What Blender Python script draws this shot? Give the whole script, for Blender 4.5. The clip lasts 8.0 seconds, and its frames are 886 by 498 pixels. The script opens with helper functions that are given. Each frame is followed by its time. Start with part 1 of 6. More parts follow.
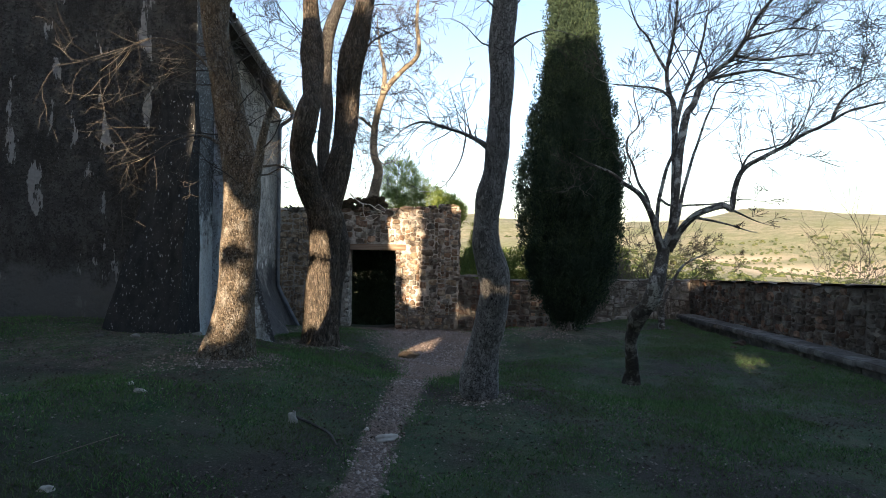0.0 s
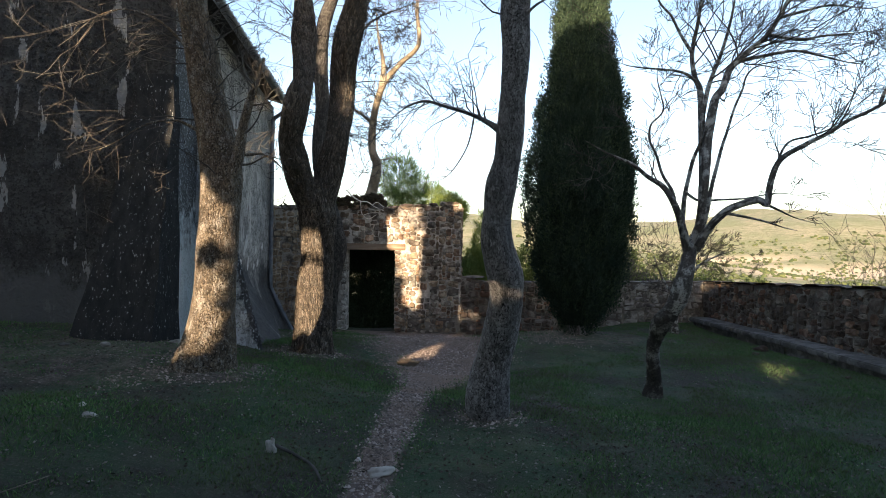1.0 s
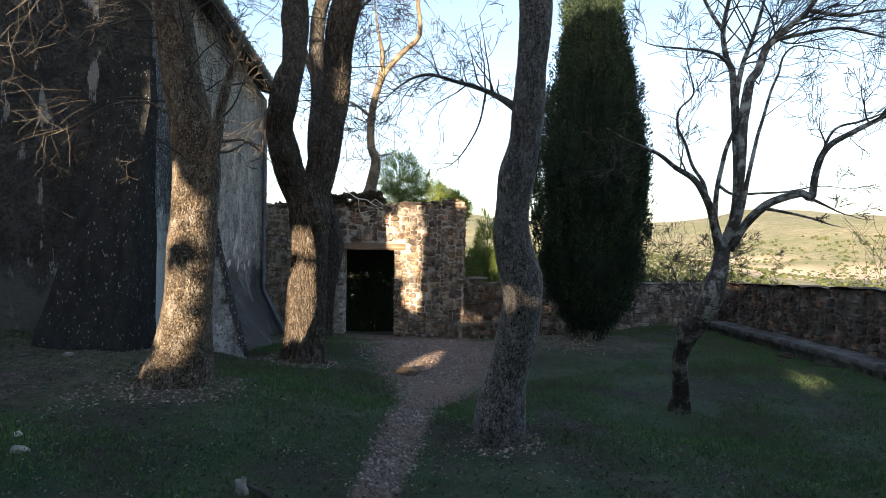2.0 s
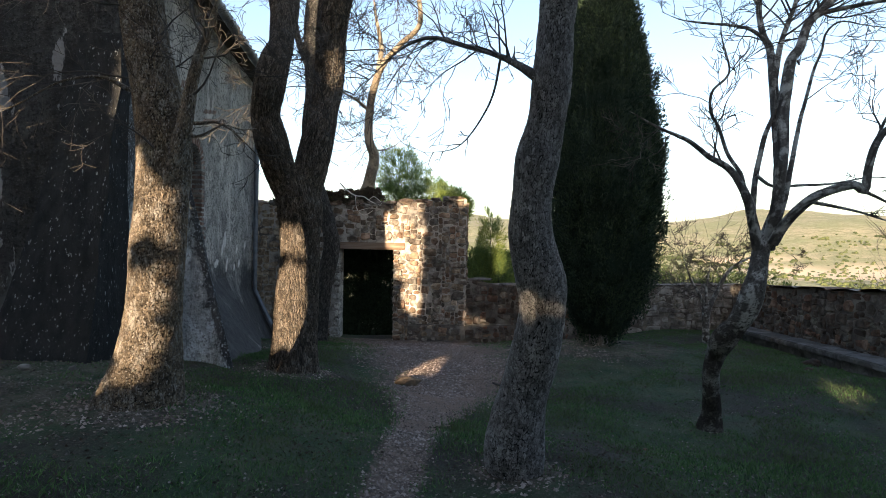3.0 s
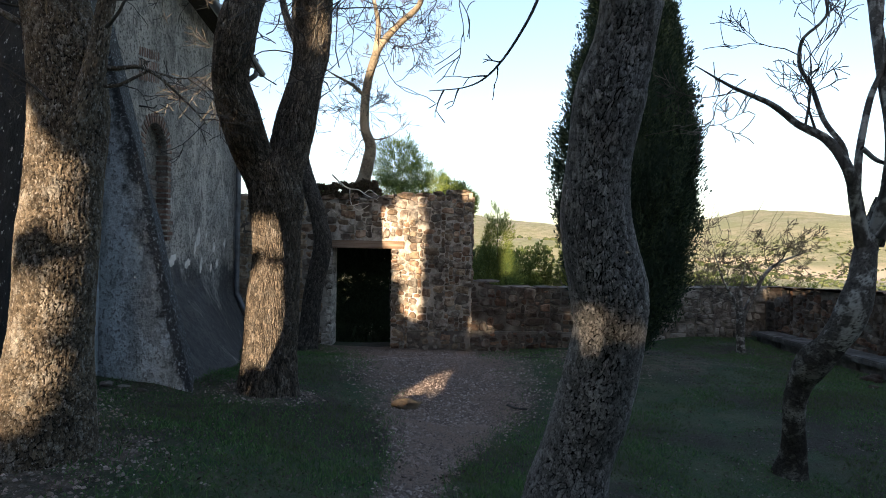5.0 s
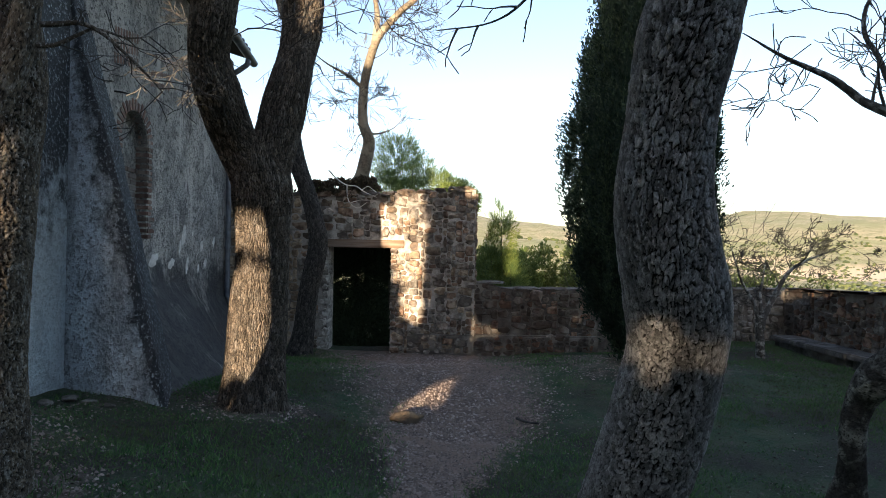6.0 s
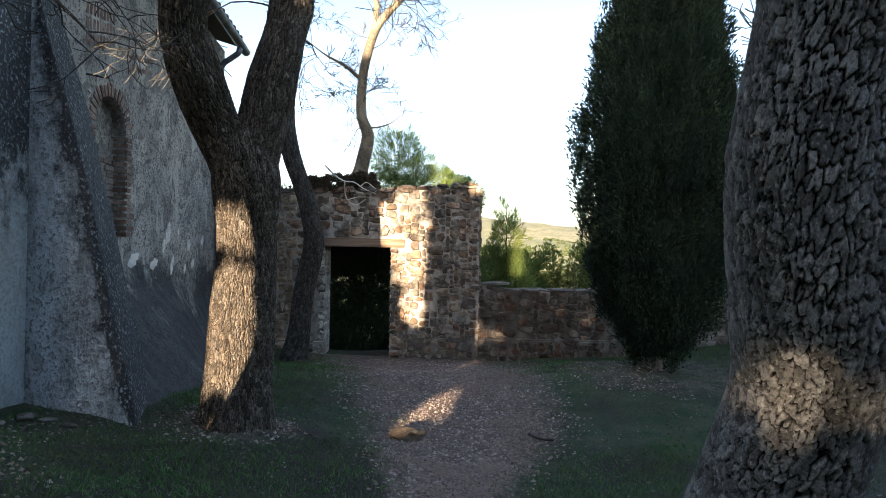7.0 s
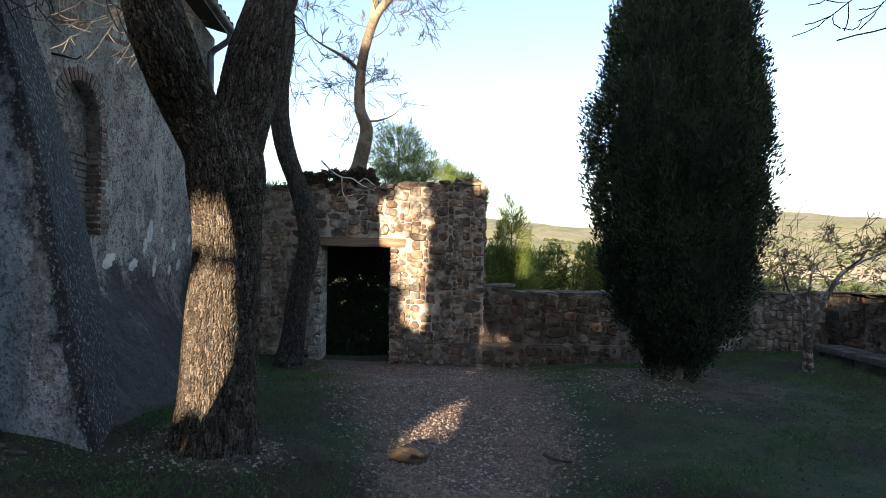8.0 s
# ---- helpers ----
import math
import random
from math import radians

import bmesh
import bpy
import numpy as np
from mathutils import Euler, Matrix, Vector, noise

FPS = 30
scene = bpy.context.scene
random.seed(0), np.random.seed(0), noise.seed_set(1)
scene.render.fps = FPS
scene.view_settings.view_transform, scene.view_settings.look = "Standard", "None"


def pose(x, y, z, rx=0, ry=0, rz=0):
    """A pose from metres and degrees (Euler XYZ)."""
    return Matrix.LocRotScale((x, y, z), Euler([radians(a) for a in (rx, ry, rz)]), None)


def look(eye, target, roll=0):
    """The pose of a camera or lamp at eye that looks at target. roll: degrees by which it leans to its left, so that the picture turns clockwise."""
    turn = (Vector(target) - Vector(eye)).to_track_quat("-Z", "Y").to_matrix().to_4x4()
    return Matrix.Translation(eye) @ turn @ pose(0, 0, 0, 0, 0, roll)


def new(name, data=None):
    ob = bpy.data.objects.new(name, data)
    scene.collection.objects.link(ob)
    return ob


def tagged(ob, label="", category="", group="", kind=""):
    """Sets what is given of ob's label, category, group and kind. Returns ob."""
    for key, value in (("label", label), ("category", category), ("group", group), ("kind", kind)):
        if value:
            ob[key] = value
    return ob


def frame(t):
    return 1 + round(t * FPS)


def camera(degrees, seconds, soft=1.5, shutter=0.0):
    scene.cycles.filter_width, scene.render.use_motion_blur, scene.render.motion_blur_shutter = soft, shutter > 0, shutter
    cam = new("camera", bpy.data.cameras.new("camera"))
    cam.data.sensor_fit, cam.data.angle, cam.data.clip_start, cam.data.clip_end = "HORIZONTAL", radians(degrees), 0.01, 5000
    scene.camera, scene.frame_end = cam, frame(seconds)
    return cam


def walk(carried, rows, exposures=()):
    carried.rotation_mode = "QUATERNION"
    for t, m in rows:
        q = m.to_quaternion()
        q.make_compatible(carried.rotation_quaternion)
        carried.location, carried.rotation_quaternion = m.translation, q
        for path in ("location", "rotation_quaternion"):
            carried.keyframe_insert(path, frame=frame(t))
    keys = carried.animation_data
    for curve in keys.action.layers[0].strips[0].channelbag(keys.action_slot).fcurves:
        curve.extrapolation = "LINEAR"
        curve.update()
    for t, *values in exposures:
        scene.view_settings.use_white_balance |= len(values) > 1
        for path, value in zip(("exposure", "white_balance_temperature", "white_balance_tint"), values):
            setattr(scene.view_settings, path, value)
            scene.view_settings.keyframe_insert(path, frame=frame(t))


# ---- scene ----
cam = camera(75.0, 8.0, soft=0.6)
# seconds, eye, target, roll
PATH = [
    (0.0, (-0.025, 0.121, 2.137), (-0.037, 2.121, 2.132), 0.82),
    (0.5, (-0.042, 0.460, 2.128), (-0.054, 2.460, 2.123), 0.84),
    (1.0, (-0.063, 0.797, 2.122), (-0.075, 2.797, 2.118), 0.85),
    (1.5, (-0.084, 1.131, 2.117), (-0.097, 3.131, 2.113), 0.86),
    (2.2, (-0.113, 1.588, 2.109), (-0.126, 3.588, 2.106), 0.88),
    (3.0, (-0.141, 2.094, 2.099), (-0.154, 4.094, 2.096), 0.90),
    (3.5, (-0.157, 2.400, 2.091), (-0.170, 4.400, 2.089), 0.92),
    (4.0, (-0.173, 2.699, 2.082), (-0.186, 4.699, 2.080), 0.93),
    (4.5, (-0.188, 2.991, 2.073), (-0.202, 4.991, 2.071), 0.94),
    (5.2, (-0.212, 3.388, 2.060), (-0.226, 5.388, 2.059), 0.96),
    (6.0, (-0.245, 3.829, 2.046), (-0.259, 5.829, 2.046), 0.98),
    (6.5, (-0.269, 4.101, 2.039), (-0.283, 6.101, 2.039), 1.00),
    (7.0, (-0.295, 4.372, 2.034), (-0.309, 6.372, 2.034), 1.01),
    (7.5, (-0.321, 4.644, 2.030), (-0.335, 6.644, 2.030), 1.02),
    (8.0, (-0.345, 4.920, 2.027), (-0.359, 6.920, 2.028), 1.04),
]
walk(cam, [(t, look(eye, target, roll)) for t, eye, target, roll in PATH], [(0.0, 2.07, 6560, 17), (0.5, 2.10, 6680, 17), (1.5, 2.17, 6630, 17), (3.5, 2.07, 6630, 17), (4.5, 2.00, 6610, 17), (6.0, 2.12, 6510, 17), (6.5, 2.50, 6510, 17), (7.0, 2.50, 6510, 17), (7.5, 2.16, 6490, 17), (8.0, 2.10, 6470, 17)])

# ---- light ----
SUN_SLOPE, SUN_DROP = 0.272, 0.17          # sideways and downward run of a ray per metre ahead
SUN_WAY = Vector((SUN_SLOPE, 1.0, -SUN_DROP)).normalized()
world = bpy.data.worlds.new("world")
scene.world = world
world.use_nodes = True
wn = world.node_tree
sky = wn.nodes.new("ShaderNodeTexSky")
sky.sky_type = "NISHITA"
sky.sun_disc = False
sky.sun_elevation = math.asin(-SUN_WAY.z)
sky.sun_rotation = math.atan2(-SUN_WAY.x, -SUN_WAY.y) % (2 * math.pi)
sky.altitude = 300
sky.air_density, sky.dust_density, sky.ozone_density = 1.0, 2.2, 1.2
wn.links.new(sky.outputs[0], wn.nodes["Background"].inputs[0])
wn.nodes["Background"].inputs[1].default_value = 0.11
sun = new("sun", bpy.data.lights.new("sun", "SUN"))
sun.data.energy, sun.data.angle, sun.data.color = 5.0, radians(0.53), (1.0, 0.79, 0.52)
sun.matrix_world = look((0, 0, 40), Vector((0, 0, 40)) + SUN_WAY)

# ---- small tools ----


def part(name, bm, material, parent=None, label="", smooth=False):
    me = bpy.data.meshes.new(name)
    bm.to_mesh(me)
    bm.free()
    return link_mesh(name, me, material, parent, label, smooth)


def link_mesh(name, me, material, parent=None, label="", smooth=False):
    me.materials.append(material)
    if smooth:
        me.polygons.foreach_set("use_smooth", [True] * len(me.polygons))
    ob = new(name, me)
    if parent:
        ob.parent = parent
        ob.matrix_parent_inverse = parent.matrix_basis.inverted()
    if label:
        tagged(ob, label)
    return ob


def from_arrays(name, verts, faces, material, parent=None, label="", smooth=False):
    me = bpy.data.meshes.new(name)
    me.from_pydata(np.asarray(verts).tolist(), [], np.asarray(faces).tolist() if isinstance(faces, np.ndarray) else faces)
    ob = link_mesh(name, me, material, parent, label, smooth)
    if FISSURE and len(FISSURE[0]) == len(me.vertices):
        me.attributes.new("fissure", "FLOAT", "POINT").data.foreach_set("value", FISSURE[0])
    if PLATE and len(PLATE[0]) == len(me.vertices):
        me.attributes.new("plate", "FLOAT", "POINT").data.foreach_set("value", PLATE[0])
    if SKIN and len(SKIN[0]) == 3 * len(me.vertices):
        me.attributes.new("skin", "FLOAT_VECTOR", "POINT").data.foreach_set("vector", SKIN[0].astype(np.float32))
    return ob


def thing(name, at, label, category, group="", kind=""):
    ob = new(name)
    ob.matrix_basis = Matrix.Translation(at)
    ob.empty_display_size = 0.2
    return tagged(ob, label, category, group, kind)


def box(bm, x0, x1, y0, y1, z0, z1, bevel=0.0):
    r = bmesh.ops.create_cube(bm, size=1)
    for v in r["verts"]:
        v.co = Vector((x0 + (v.co.x + 0.5) * (x1 - x0), y0 + (v.co.y + 0.5) * (y1 - y0), z0 + (v.co.z + 0.5) * (z1 - z0)))
    if bevel:
        es = list({e for v in r["verts"] for e in v.link_edges})
        bmesh.ops.bevel(bm, geom=es, offset=bevel, segments=2, affect="EDGES")


def hash2(i, j, k):
    h = np.sin(i * 127.1 + j * 311.7 + k * 74.7) * 43758.5453
    return h - np.floor(h)


def soft_noise(x, y, k=0.0):
    """Value noise in the plane, 0 to 1."""
    i, j = np.floor(x), np.floor(y)
    a, b = x - i, y - j
    a, b = a * a * (3 - 2 * a), b * b * (3 - 2 * b)
    return ((hash2(i, j, k) * (1 - a) + hash2(i + 1, j, k) * a) * (1 - b)
            + (hash2(i, j + 1, k) * (1 - a) + hash2(i + 1, j + 1, k) * a) * b)


def plates(u, v, around, k):
    """Cracked cells on a tube: the gap between the two nearest cell centres; u wraps after `around` cells."""
    i, j = np.floor(u), np.floor(v)
    f1, f2, own = np.full(u.shape, 9.0), np.full(u.shape, 9.0), np.zeros(u.shape)
    for di in (-1, 0, 1):
        for dj in (-1, 0, 1):
            ci, cj = i + di, j + dj
            cw = np.mod(ci, around)
            dx = ci + 0.15 + 0.7 * hash2(cw, cj, k) - u
            dy = cj + 0.15 + 0.7 * hash2(cw, cj, k + 5) - v
            d = np.hypot(dx, dy)
            f2 = np.where(d < f1, f1, np.minimum(f2, d))
            own = np.where(d < f1, hash2(cw, cj, k + 11) + 0.6 * (hash2(cw, cj, k + 17) - 0.5) * dx + 0.8 * (hash2(cw, cj, k + 23) - 0.5) * dy, own)
            f1 = np.minimum(f1, d)
    return f2 - f1, own


def smooth_path(pts, n):
    """A Catmull-Rom line of n points through rows of numbers."""
    p = np.array(pts, float)
    p = np.vstack([2 * p[0] - p[1], p, 2 * p[-1] - p[-2]])
    out = []
    m = len(p) - 3
    for t in np.linspace(0, m - 1e-9, n):
        i = int(t)
        s = t - i
        a, b, c, d = p[i], p[i + 1], p[i + 2], p[i + 3]
        out.append(0.5 * (2 * b + (c - a) * s + (2 * a - 5 * b + 4 * c - d) * s * s + (3 * b - a - 3 * c + d) * s ** 3))
    return np.array(out)


def frames_along(c):
    t = np.gradient(c, axis=0)
    t /= np.linalg.norm(t, axis=1)[:, None] + 1e-12
    n = np.zeros_like(c)
    ref = np.array([0.0, 1.0, 0.0]) if abs(t[0][1]) < 0.8 else np.array([1.0, 0, 0])
    n[0] = ref - t[0] * (ref @ t[0])
    for i in range(1, len(c)):
        n[i] = n[i - 1] - t[i] * (n[i - 1] @ t[i])
    n /= np.linalg.norm(n, axis=1)[:, None] + 1e-12
    return n, np.cross(t, n)


FISSURE, SKIN, PLATE = [], [], []     # crack depth, place along and round the limb last made, and each plate's own number


def tube(pts, sides, rings, bark=None, flare=0.0, k=0.0):
    """Vertices and faces of a round limb along rows of (x, y, z, radius). bark: (depth, width, height) of its plates."""
    q = smooth_path(pts, rings)
    c, r = q[:, :3], np.maximum(q[:, 3], 0.0015)
    n, b = frames_along(c)
    th = np.linspace(0, 2 * np.pi, sides, endpoint=False)
    s = np.concatenate([[0], np.cumsum(np.linalg.norm(np.diff(c, axis=0), axis=1))])
    T, S = np.meshgrid(th, s)
    Rr = np.repeat(r[:, None], sides, 1)
    if bark:
        depth, w, h = bark
        around = max(6, round(2 * math.pi * float(np.median(r)) / w))
        U, W = T / (2 * np.pi) * around, S / h
        ru, rv = np.cos(T) * around / 6.3, np.sin(T) * around / 6.3
        wu = soft_noise(ru * 1.1 + 7, rv * 1.1 + W * 0.9, k) - 0.5 + 0.7 * (soft_noise(ru * 3 + 2, rv * 3 + W * 3.3, k + 4) - 0.5)
        wv = soft_noise(ru * 1.1 + 31, rv * 1.1 + W * 1.1, k + 1) - 0.5 + 0.8 * (soft_noise(ru * 3 + 12, rv * 3 + W * 3.3, k + 6) - 0.5)
        cell, own = plates(U + 0.95 * wu, W + 0.95 * wv, around, k)
        ragged = soft_noise(ru * 6 + 5, rv * 6 + W * 6.3, k + 13)
        crack = np.clip((cell - 0.10 * ragged) / 0.14, 0, 1) ** 0.7
        fine, _ = plates(2 * (U + 0.8 * wu), 2 * (W + 0.8 * wv), around * 2, k + 9)
        PLATE[:] = [np.clip(own, 0, 1).reshape(-1).astype(np.float32)]
        # crack mask: bark colours darken here, adding to the shade of the relief
        tint = np.clip(np.maximum(1.0 - 1.25 * crack, (0.55 - 6.0 * fine) * (ragged > 0.4)), 0, 1).astype(np.float32)
        lump = soft_noise(np.cos(T) * 1.6 + 3, np.sin(T) * 1.6 + S * 2.2, k + 3) - 0.5
        Rr = Rr * (1 + 0.09 * lump) + depth * (crack - 0.7) + 0.4 * depth * (own - 0.5) * crack + 0.15 * depth * np.clip(fine / 0.2, 0, 1) + 0.15 * depth * (soft_noise(ru * 4.1 + rv * 3.3, rv * 4.7 + W * 4.1, k + 8) - 0.5)
        if flare:
            lobes = 0.5 + 0.5 * np.cos(T * 5 + 1.3 * np.sin(T * 2 + k) + k)
            Rr = Rr + flare * np.exp(-S / 0.22) * (0.35 + lobes)
    V = c[:, None, :] + Rr[..., None] * (np.cos(T)[..., None] * n[:, None, :] + np.sin(T)[..., None] * b[:, None, :])
    V = V.reshape(-1, 3)
    FISSURE.clear()
    if not bark:
        PLATE.clear()
    SKIN[:] = [np.stack([T * float(np.median(r)), S, 0 * S], -1).reshape(-1)]
    if bark:
        FISSURE.append(tint.reshape(-1))
    i = np.arange(rings - 1)[:, None] * sides
    j = np.arange(sides)[None, :]
    j2 = (j + 1) % sides
    F = np.stack([i + j, i + j2, i + sides + j2, i + sides + j], -1).reshape(-1, 4)
    return V, F


def join(pieces):
    vs, fs, o = [], [], 0
    for v, f in pieces:
        vs.append(v)
        fs.append(f + o)
        o += len(v)
    return np.vstack(vs), np.vstack(fs)


TIP = [0.003]      # least radius of a twig
SPREAD = [0.5, 0.95]   # how far side shoots turn away


def grow(out, p, d, length, r, level, rg, up=0.12, wild=0.35, kids=(3, 5), shrink=0.62):
    """A crooked bare branch with its side shoots; adds (rows, sides) to out."""
    n = 5 if level > 0 else 4
    rows = [(*p, r)]
    q, dd = Vector(p), Vector(d).normalized()
    for i in range(1, n + 1):
        dd = (dd + Vector((rg.gauss(0, wild), rg.gauss(0, wild), rg.gauss(0, wild) + up)) * 0.5).normalized()
        q = q + dd * (length / n)
        rows.append((q.x, q.y, q.z, max(r * (1 - 0.75 * i / n), TIP[0])))
    out.append((rows, 5 if r > 0.008 else 3))
    if level <= 0:
        return
    for _ in range(rg.randint(*kids)):
        s = rg.uniform(0.25, 1.0) * n
        i = min(int(s), n - 1)
        a, b = Vector(rows[i][:3]), Vector(rows[i + 1][:3])
        at = a.lerp(b, s - i)
        along = (b - a).normalized()
        side = along.orthogonal().normalized()
        side.rotate(Matrix.Rotation(rg.uniform(0, 6.283), 3, along))
        grow(out, at, along * 0.75 + side * rg.uniform(*SPREAD), length * shrink * rg.uniform(0.6, 1.15), rows[i][3] * 0.6,
             level - 1, rg, up, wild, kids, shrink)


def shoots_from(out, rows, count, length, rg, level=2, up=0.12, s0=0.2, wild=0.35, thick=0.35, kids=(3, 5), lean=(0, 0, 0)):
    """Side branches along a limb."""
    p = smooth_path(rows, 40)
    for _ in range(count):
        i = min(38, int(39 * (s0 + (1 - s0) * rg.random() ** 0.8)))
        along = Vector(p[i + 1][:3] - p[i][:3]).normalized()
        side = along.orthogonal().normalized()
        side.rotate(Matrix.Rotation(rg.uniform(0, 6.283), 3, along))
        r = min(max(p[i][3] * thick, 0.004), 0.010)
        grow(out, p[i][:3], along * 0.5 + side + Vector(lean), length * rg.uniform(0.5, 1.2), r, level, rg, up, wild, kids)


def twig_mesh(out):
    return join([tube(rows, sides, len(rows) + (2 if sides > 3 else 0)) for rows, sides in out])


def leaves(centres, ways, length, width, rgn):
    """Small pointed leaf blades (two triangles as one quad) at centres, along ways."""
    m = len(centres)
    w = ways / (np.linalg.norm(ways, axis=1)[:, None] + 1e-9)
    s = np.cross(w, rgn.normal(size=(m, 3)))
    s /= np.linalg.norm(s, axis=1)[:, None] + 1e-9
    L = (length * rgn.uniform(0.6, 1.3, m))[:, None]
    W = (width * rgn.uniform(0.6, 1.3, m))[:, None]
    c = centres
    V = np.stack([c, c + w * L * 0.5 + s * W * 0.5, c + w * L, c + w * L * 0.45 - s * W * 0.5], 1).reshape(-1, 3)
    return V, np.arange(m * 4).reshape(-1, 4)

# ---- materials ----
def nodes_of(name, rough=0.9):
    m = bpy.data.materials.new(name)
    m.use_nodes = True
    b = m.node_tree.nodes["Principled BSDF"]
    b.inputs["Roughness"].default_value = rough
    b.inputs["Specular IOR Level"].default_value = 0.25
    return m, m.node_tree.nodes, m.node_tree.links, b


def place(nd, lk, stretch):
    g, mp = nd.new("ShaderNodeNewGeometry"), nd.new("ShaderNodeMapping")
    mp.inputs["Scale"].default_value = stretch
    lk.new(g.outputs["Position"], mp.inputs[0])
    return mp.outputs[0]


def noise_of(nd, lk, co, scale, detail=6.0, rough=0.6, lo=0.35, hi=0.65):
    n, r = nd.new("ShaderNodeTexNoise"), nd.new("ShaderNodeMapRange")
    n.inputs["Scale"].default_value, n.inputs["Detail"].default_value, n.inputs["Roughness"].default_value = scale, detail, rough
    lk.new(co, n.inputs["Vector"])
    lk.new(n.outputs["Fac"], r.inputs["Value"])
    r.inputs["From Min"].default_value, r.inputs["From Max"].default_value = lo, hi
    return r.outputs[0]


def mix(nd, lk, f, a, b, how="MIX"):
    m = nd.new("ShaderNodeMix")
    m.data_type, m.blend_type = "RGBA", how
    for s, v in ((m.inputs[0], f), (m.inputs[6], a), (m.inputs[7], b)):
        if isinstance(v, bpy.types.NodeSocket):
            lk.new(v, s)
        else:
            s.default_value = v if isinstance(v, float) else (*v, 1)
    return m.outputs[2]


def times(nd, lk, a, b, op="MULTIPLY"):
    m = nd.new("ShaderNodeMath")
    m.operation = op
    m.use_clamp = True
    for s, v in ((m.inputs[0], a), (m.inputs[1], b)):
        if isinstance(v, bpy.types.NodeSocket):
            lk.new(v, s)
        else:
            s.default_value = v
    return m.outputs[0]


def bumped(nd, lk, bsdf, h, strength, dist):
    b = nd.new("ShaderNodeBump")
    b.inputs["Strength"].default_value, b.inputs["Distance"].default_value = strength, dist
    lk.new(h, b.inputs["Height"])
    lk.new(b.outputs[0], bsdf.inputs["Normal"])


def surface(name, c1, c2, c3, s1, s2, rough=0.9, bump=0.5, dist=0.01, bs=40.0, stretch=(1, 1, 1), vary=0.0, hue=None, amount=1.0, cracks=None, cover=(0.48, 0.62)):
    """Three colours mixed at two scales, with relief; vary: brightness from piece to piece."""
    m, nd, lk, b = nodes_of(name, rough)
    co = place(nd, lk, stretch)
    col = mix(nd, lk, noise_of(nd, lk, co, s1), c1, c2)
    col = mix(nd, lk, times(nd, lk, noise_of(nd, lk, co, s2, lo=cover[0], hi=cover[1]), amount), col, c3)
    if vary:
        info, ra = nd.new("ShaderNodeObjectInfo"), nd.new("ShaderNodeMapRange")
        lk.new(info.outputs["Random"], ra.inputs[0])
        ra.inputs["To Min"].default_value, ra.inputs["To Max"].default_value = 1 - vary, 1 + vary
        hs = nd.new("ShaderNodeHueSaturation")
        lk.new(ra.outputs[0], hs.inputs["Value"])
        lk.new(col, hs.inputs["Color"])
        col = hs.outputs[0]
        if hue:
            ramp = nd.new("ShaderNodeValToRGB")
            ramp.color_ramp.interpolation = "CONSTANT"
            els = ramp.color_ramp.elements
            els[0].color = (*hue[0], 1)
            els[1].position, els[1].color = 1 / len(hue), (*hue[1], 1)
            for i in range(2, len(hue)):
                els.new(i / len(hue)).color = (*hue[i], 1)
            mul = nd.new("ShaderNodeMath")
            mul.operation = "MULTIPLY"
            mul.inputs[1].default_value = 7.31
            fr = nd.new("ShaderNodeMath")
            fr.operation = "FRACT"
            lk.new(info.outputs["Random"], mul.inputs[0])
            lk.new(mul.outputs[0], fr.inputs[0])
            lk.new(fr.outputs[0], ramp.inputs[0])
            col = mix(nd, lk, 1.0, col, ramp.outputs[0], "MULTIPLY")
    if cracks:
        fi = nd.new("ShaderNodeAttribute")
        fi.attribute_name = "fissure"
        col = mix(nd, lk, fi.outputs["Fac"], col, cracks)
    lk.new(col, b.inputs["Base Color"])
    bumped(nd, lk, b, noise_of(nd, lk, co, bs, 8.0, 0.65, 0.2, 0.8), bump, dist)
    return m


def islands(name, c1, c2, c3, rough=0.8, through_light=0.0):
    """Colour that changes from leaf to leaf, with large drifts."""
    m, nd, lk, b = nodes_of(name, rough)
    g = nd.new("ShaderNodeNewGeometry")
    col = mix(nd, lk, g.outputs["Random Per Island"], c1, c2)
    co = place(nd, lk, (1, 1, 1))
    col = mix(nd, lk, noise_of(nd, lk, co, 1.4, 3.0, 0.5, 0.45, 0.65), col, c3)
    lk.new(col, b.inputs["Base Color"])
    if through_light:
        b.inputs["Transmission Weight"].default_value = 0.0
        tr, mx = nd.new("ShaderNodeBsdfTranslucent"), nd.new("ShaderNodeMixShader")
        lk.new(col, tr.inputs[0])
        mx.inputs[0].default_value = through_light
        lk.new(b.outputs[0], mx.inputs[1])
        lk.new(tr.outputs[0], mx.inputs[2])
        lk.new(mx.outputs[0], nd["Material Output"].inputs[0])
    return m


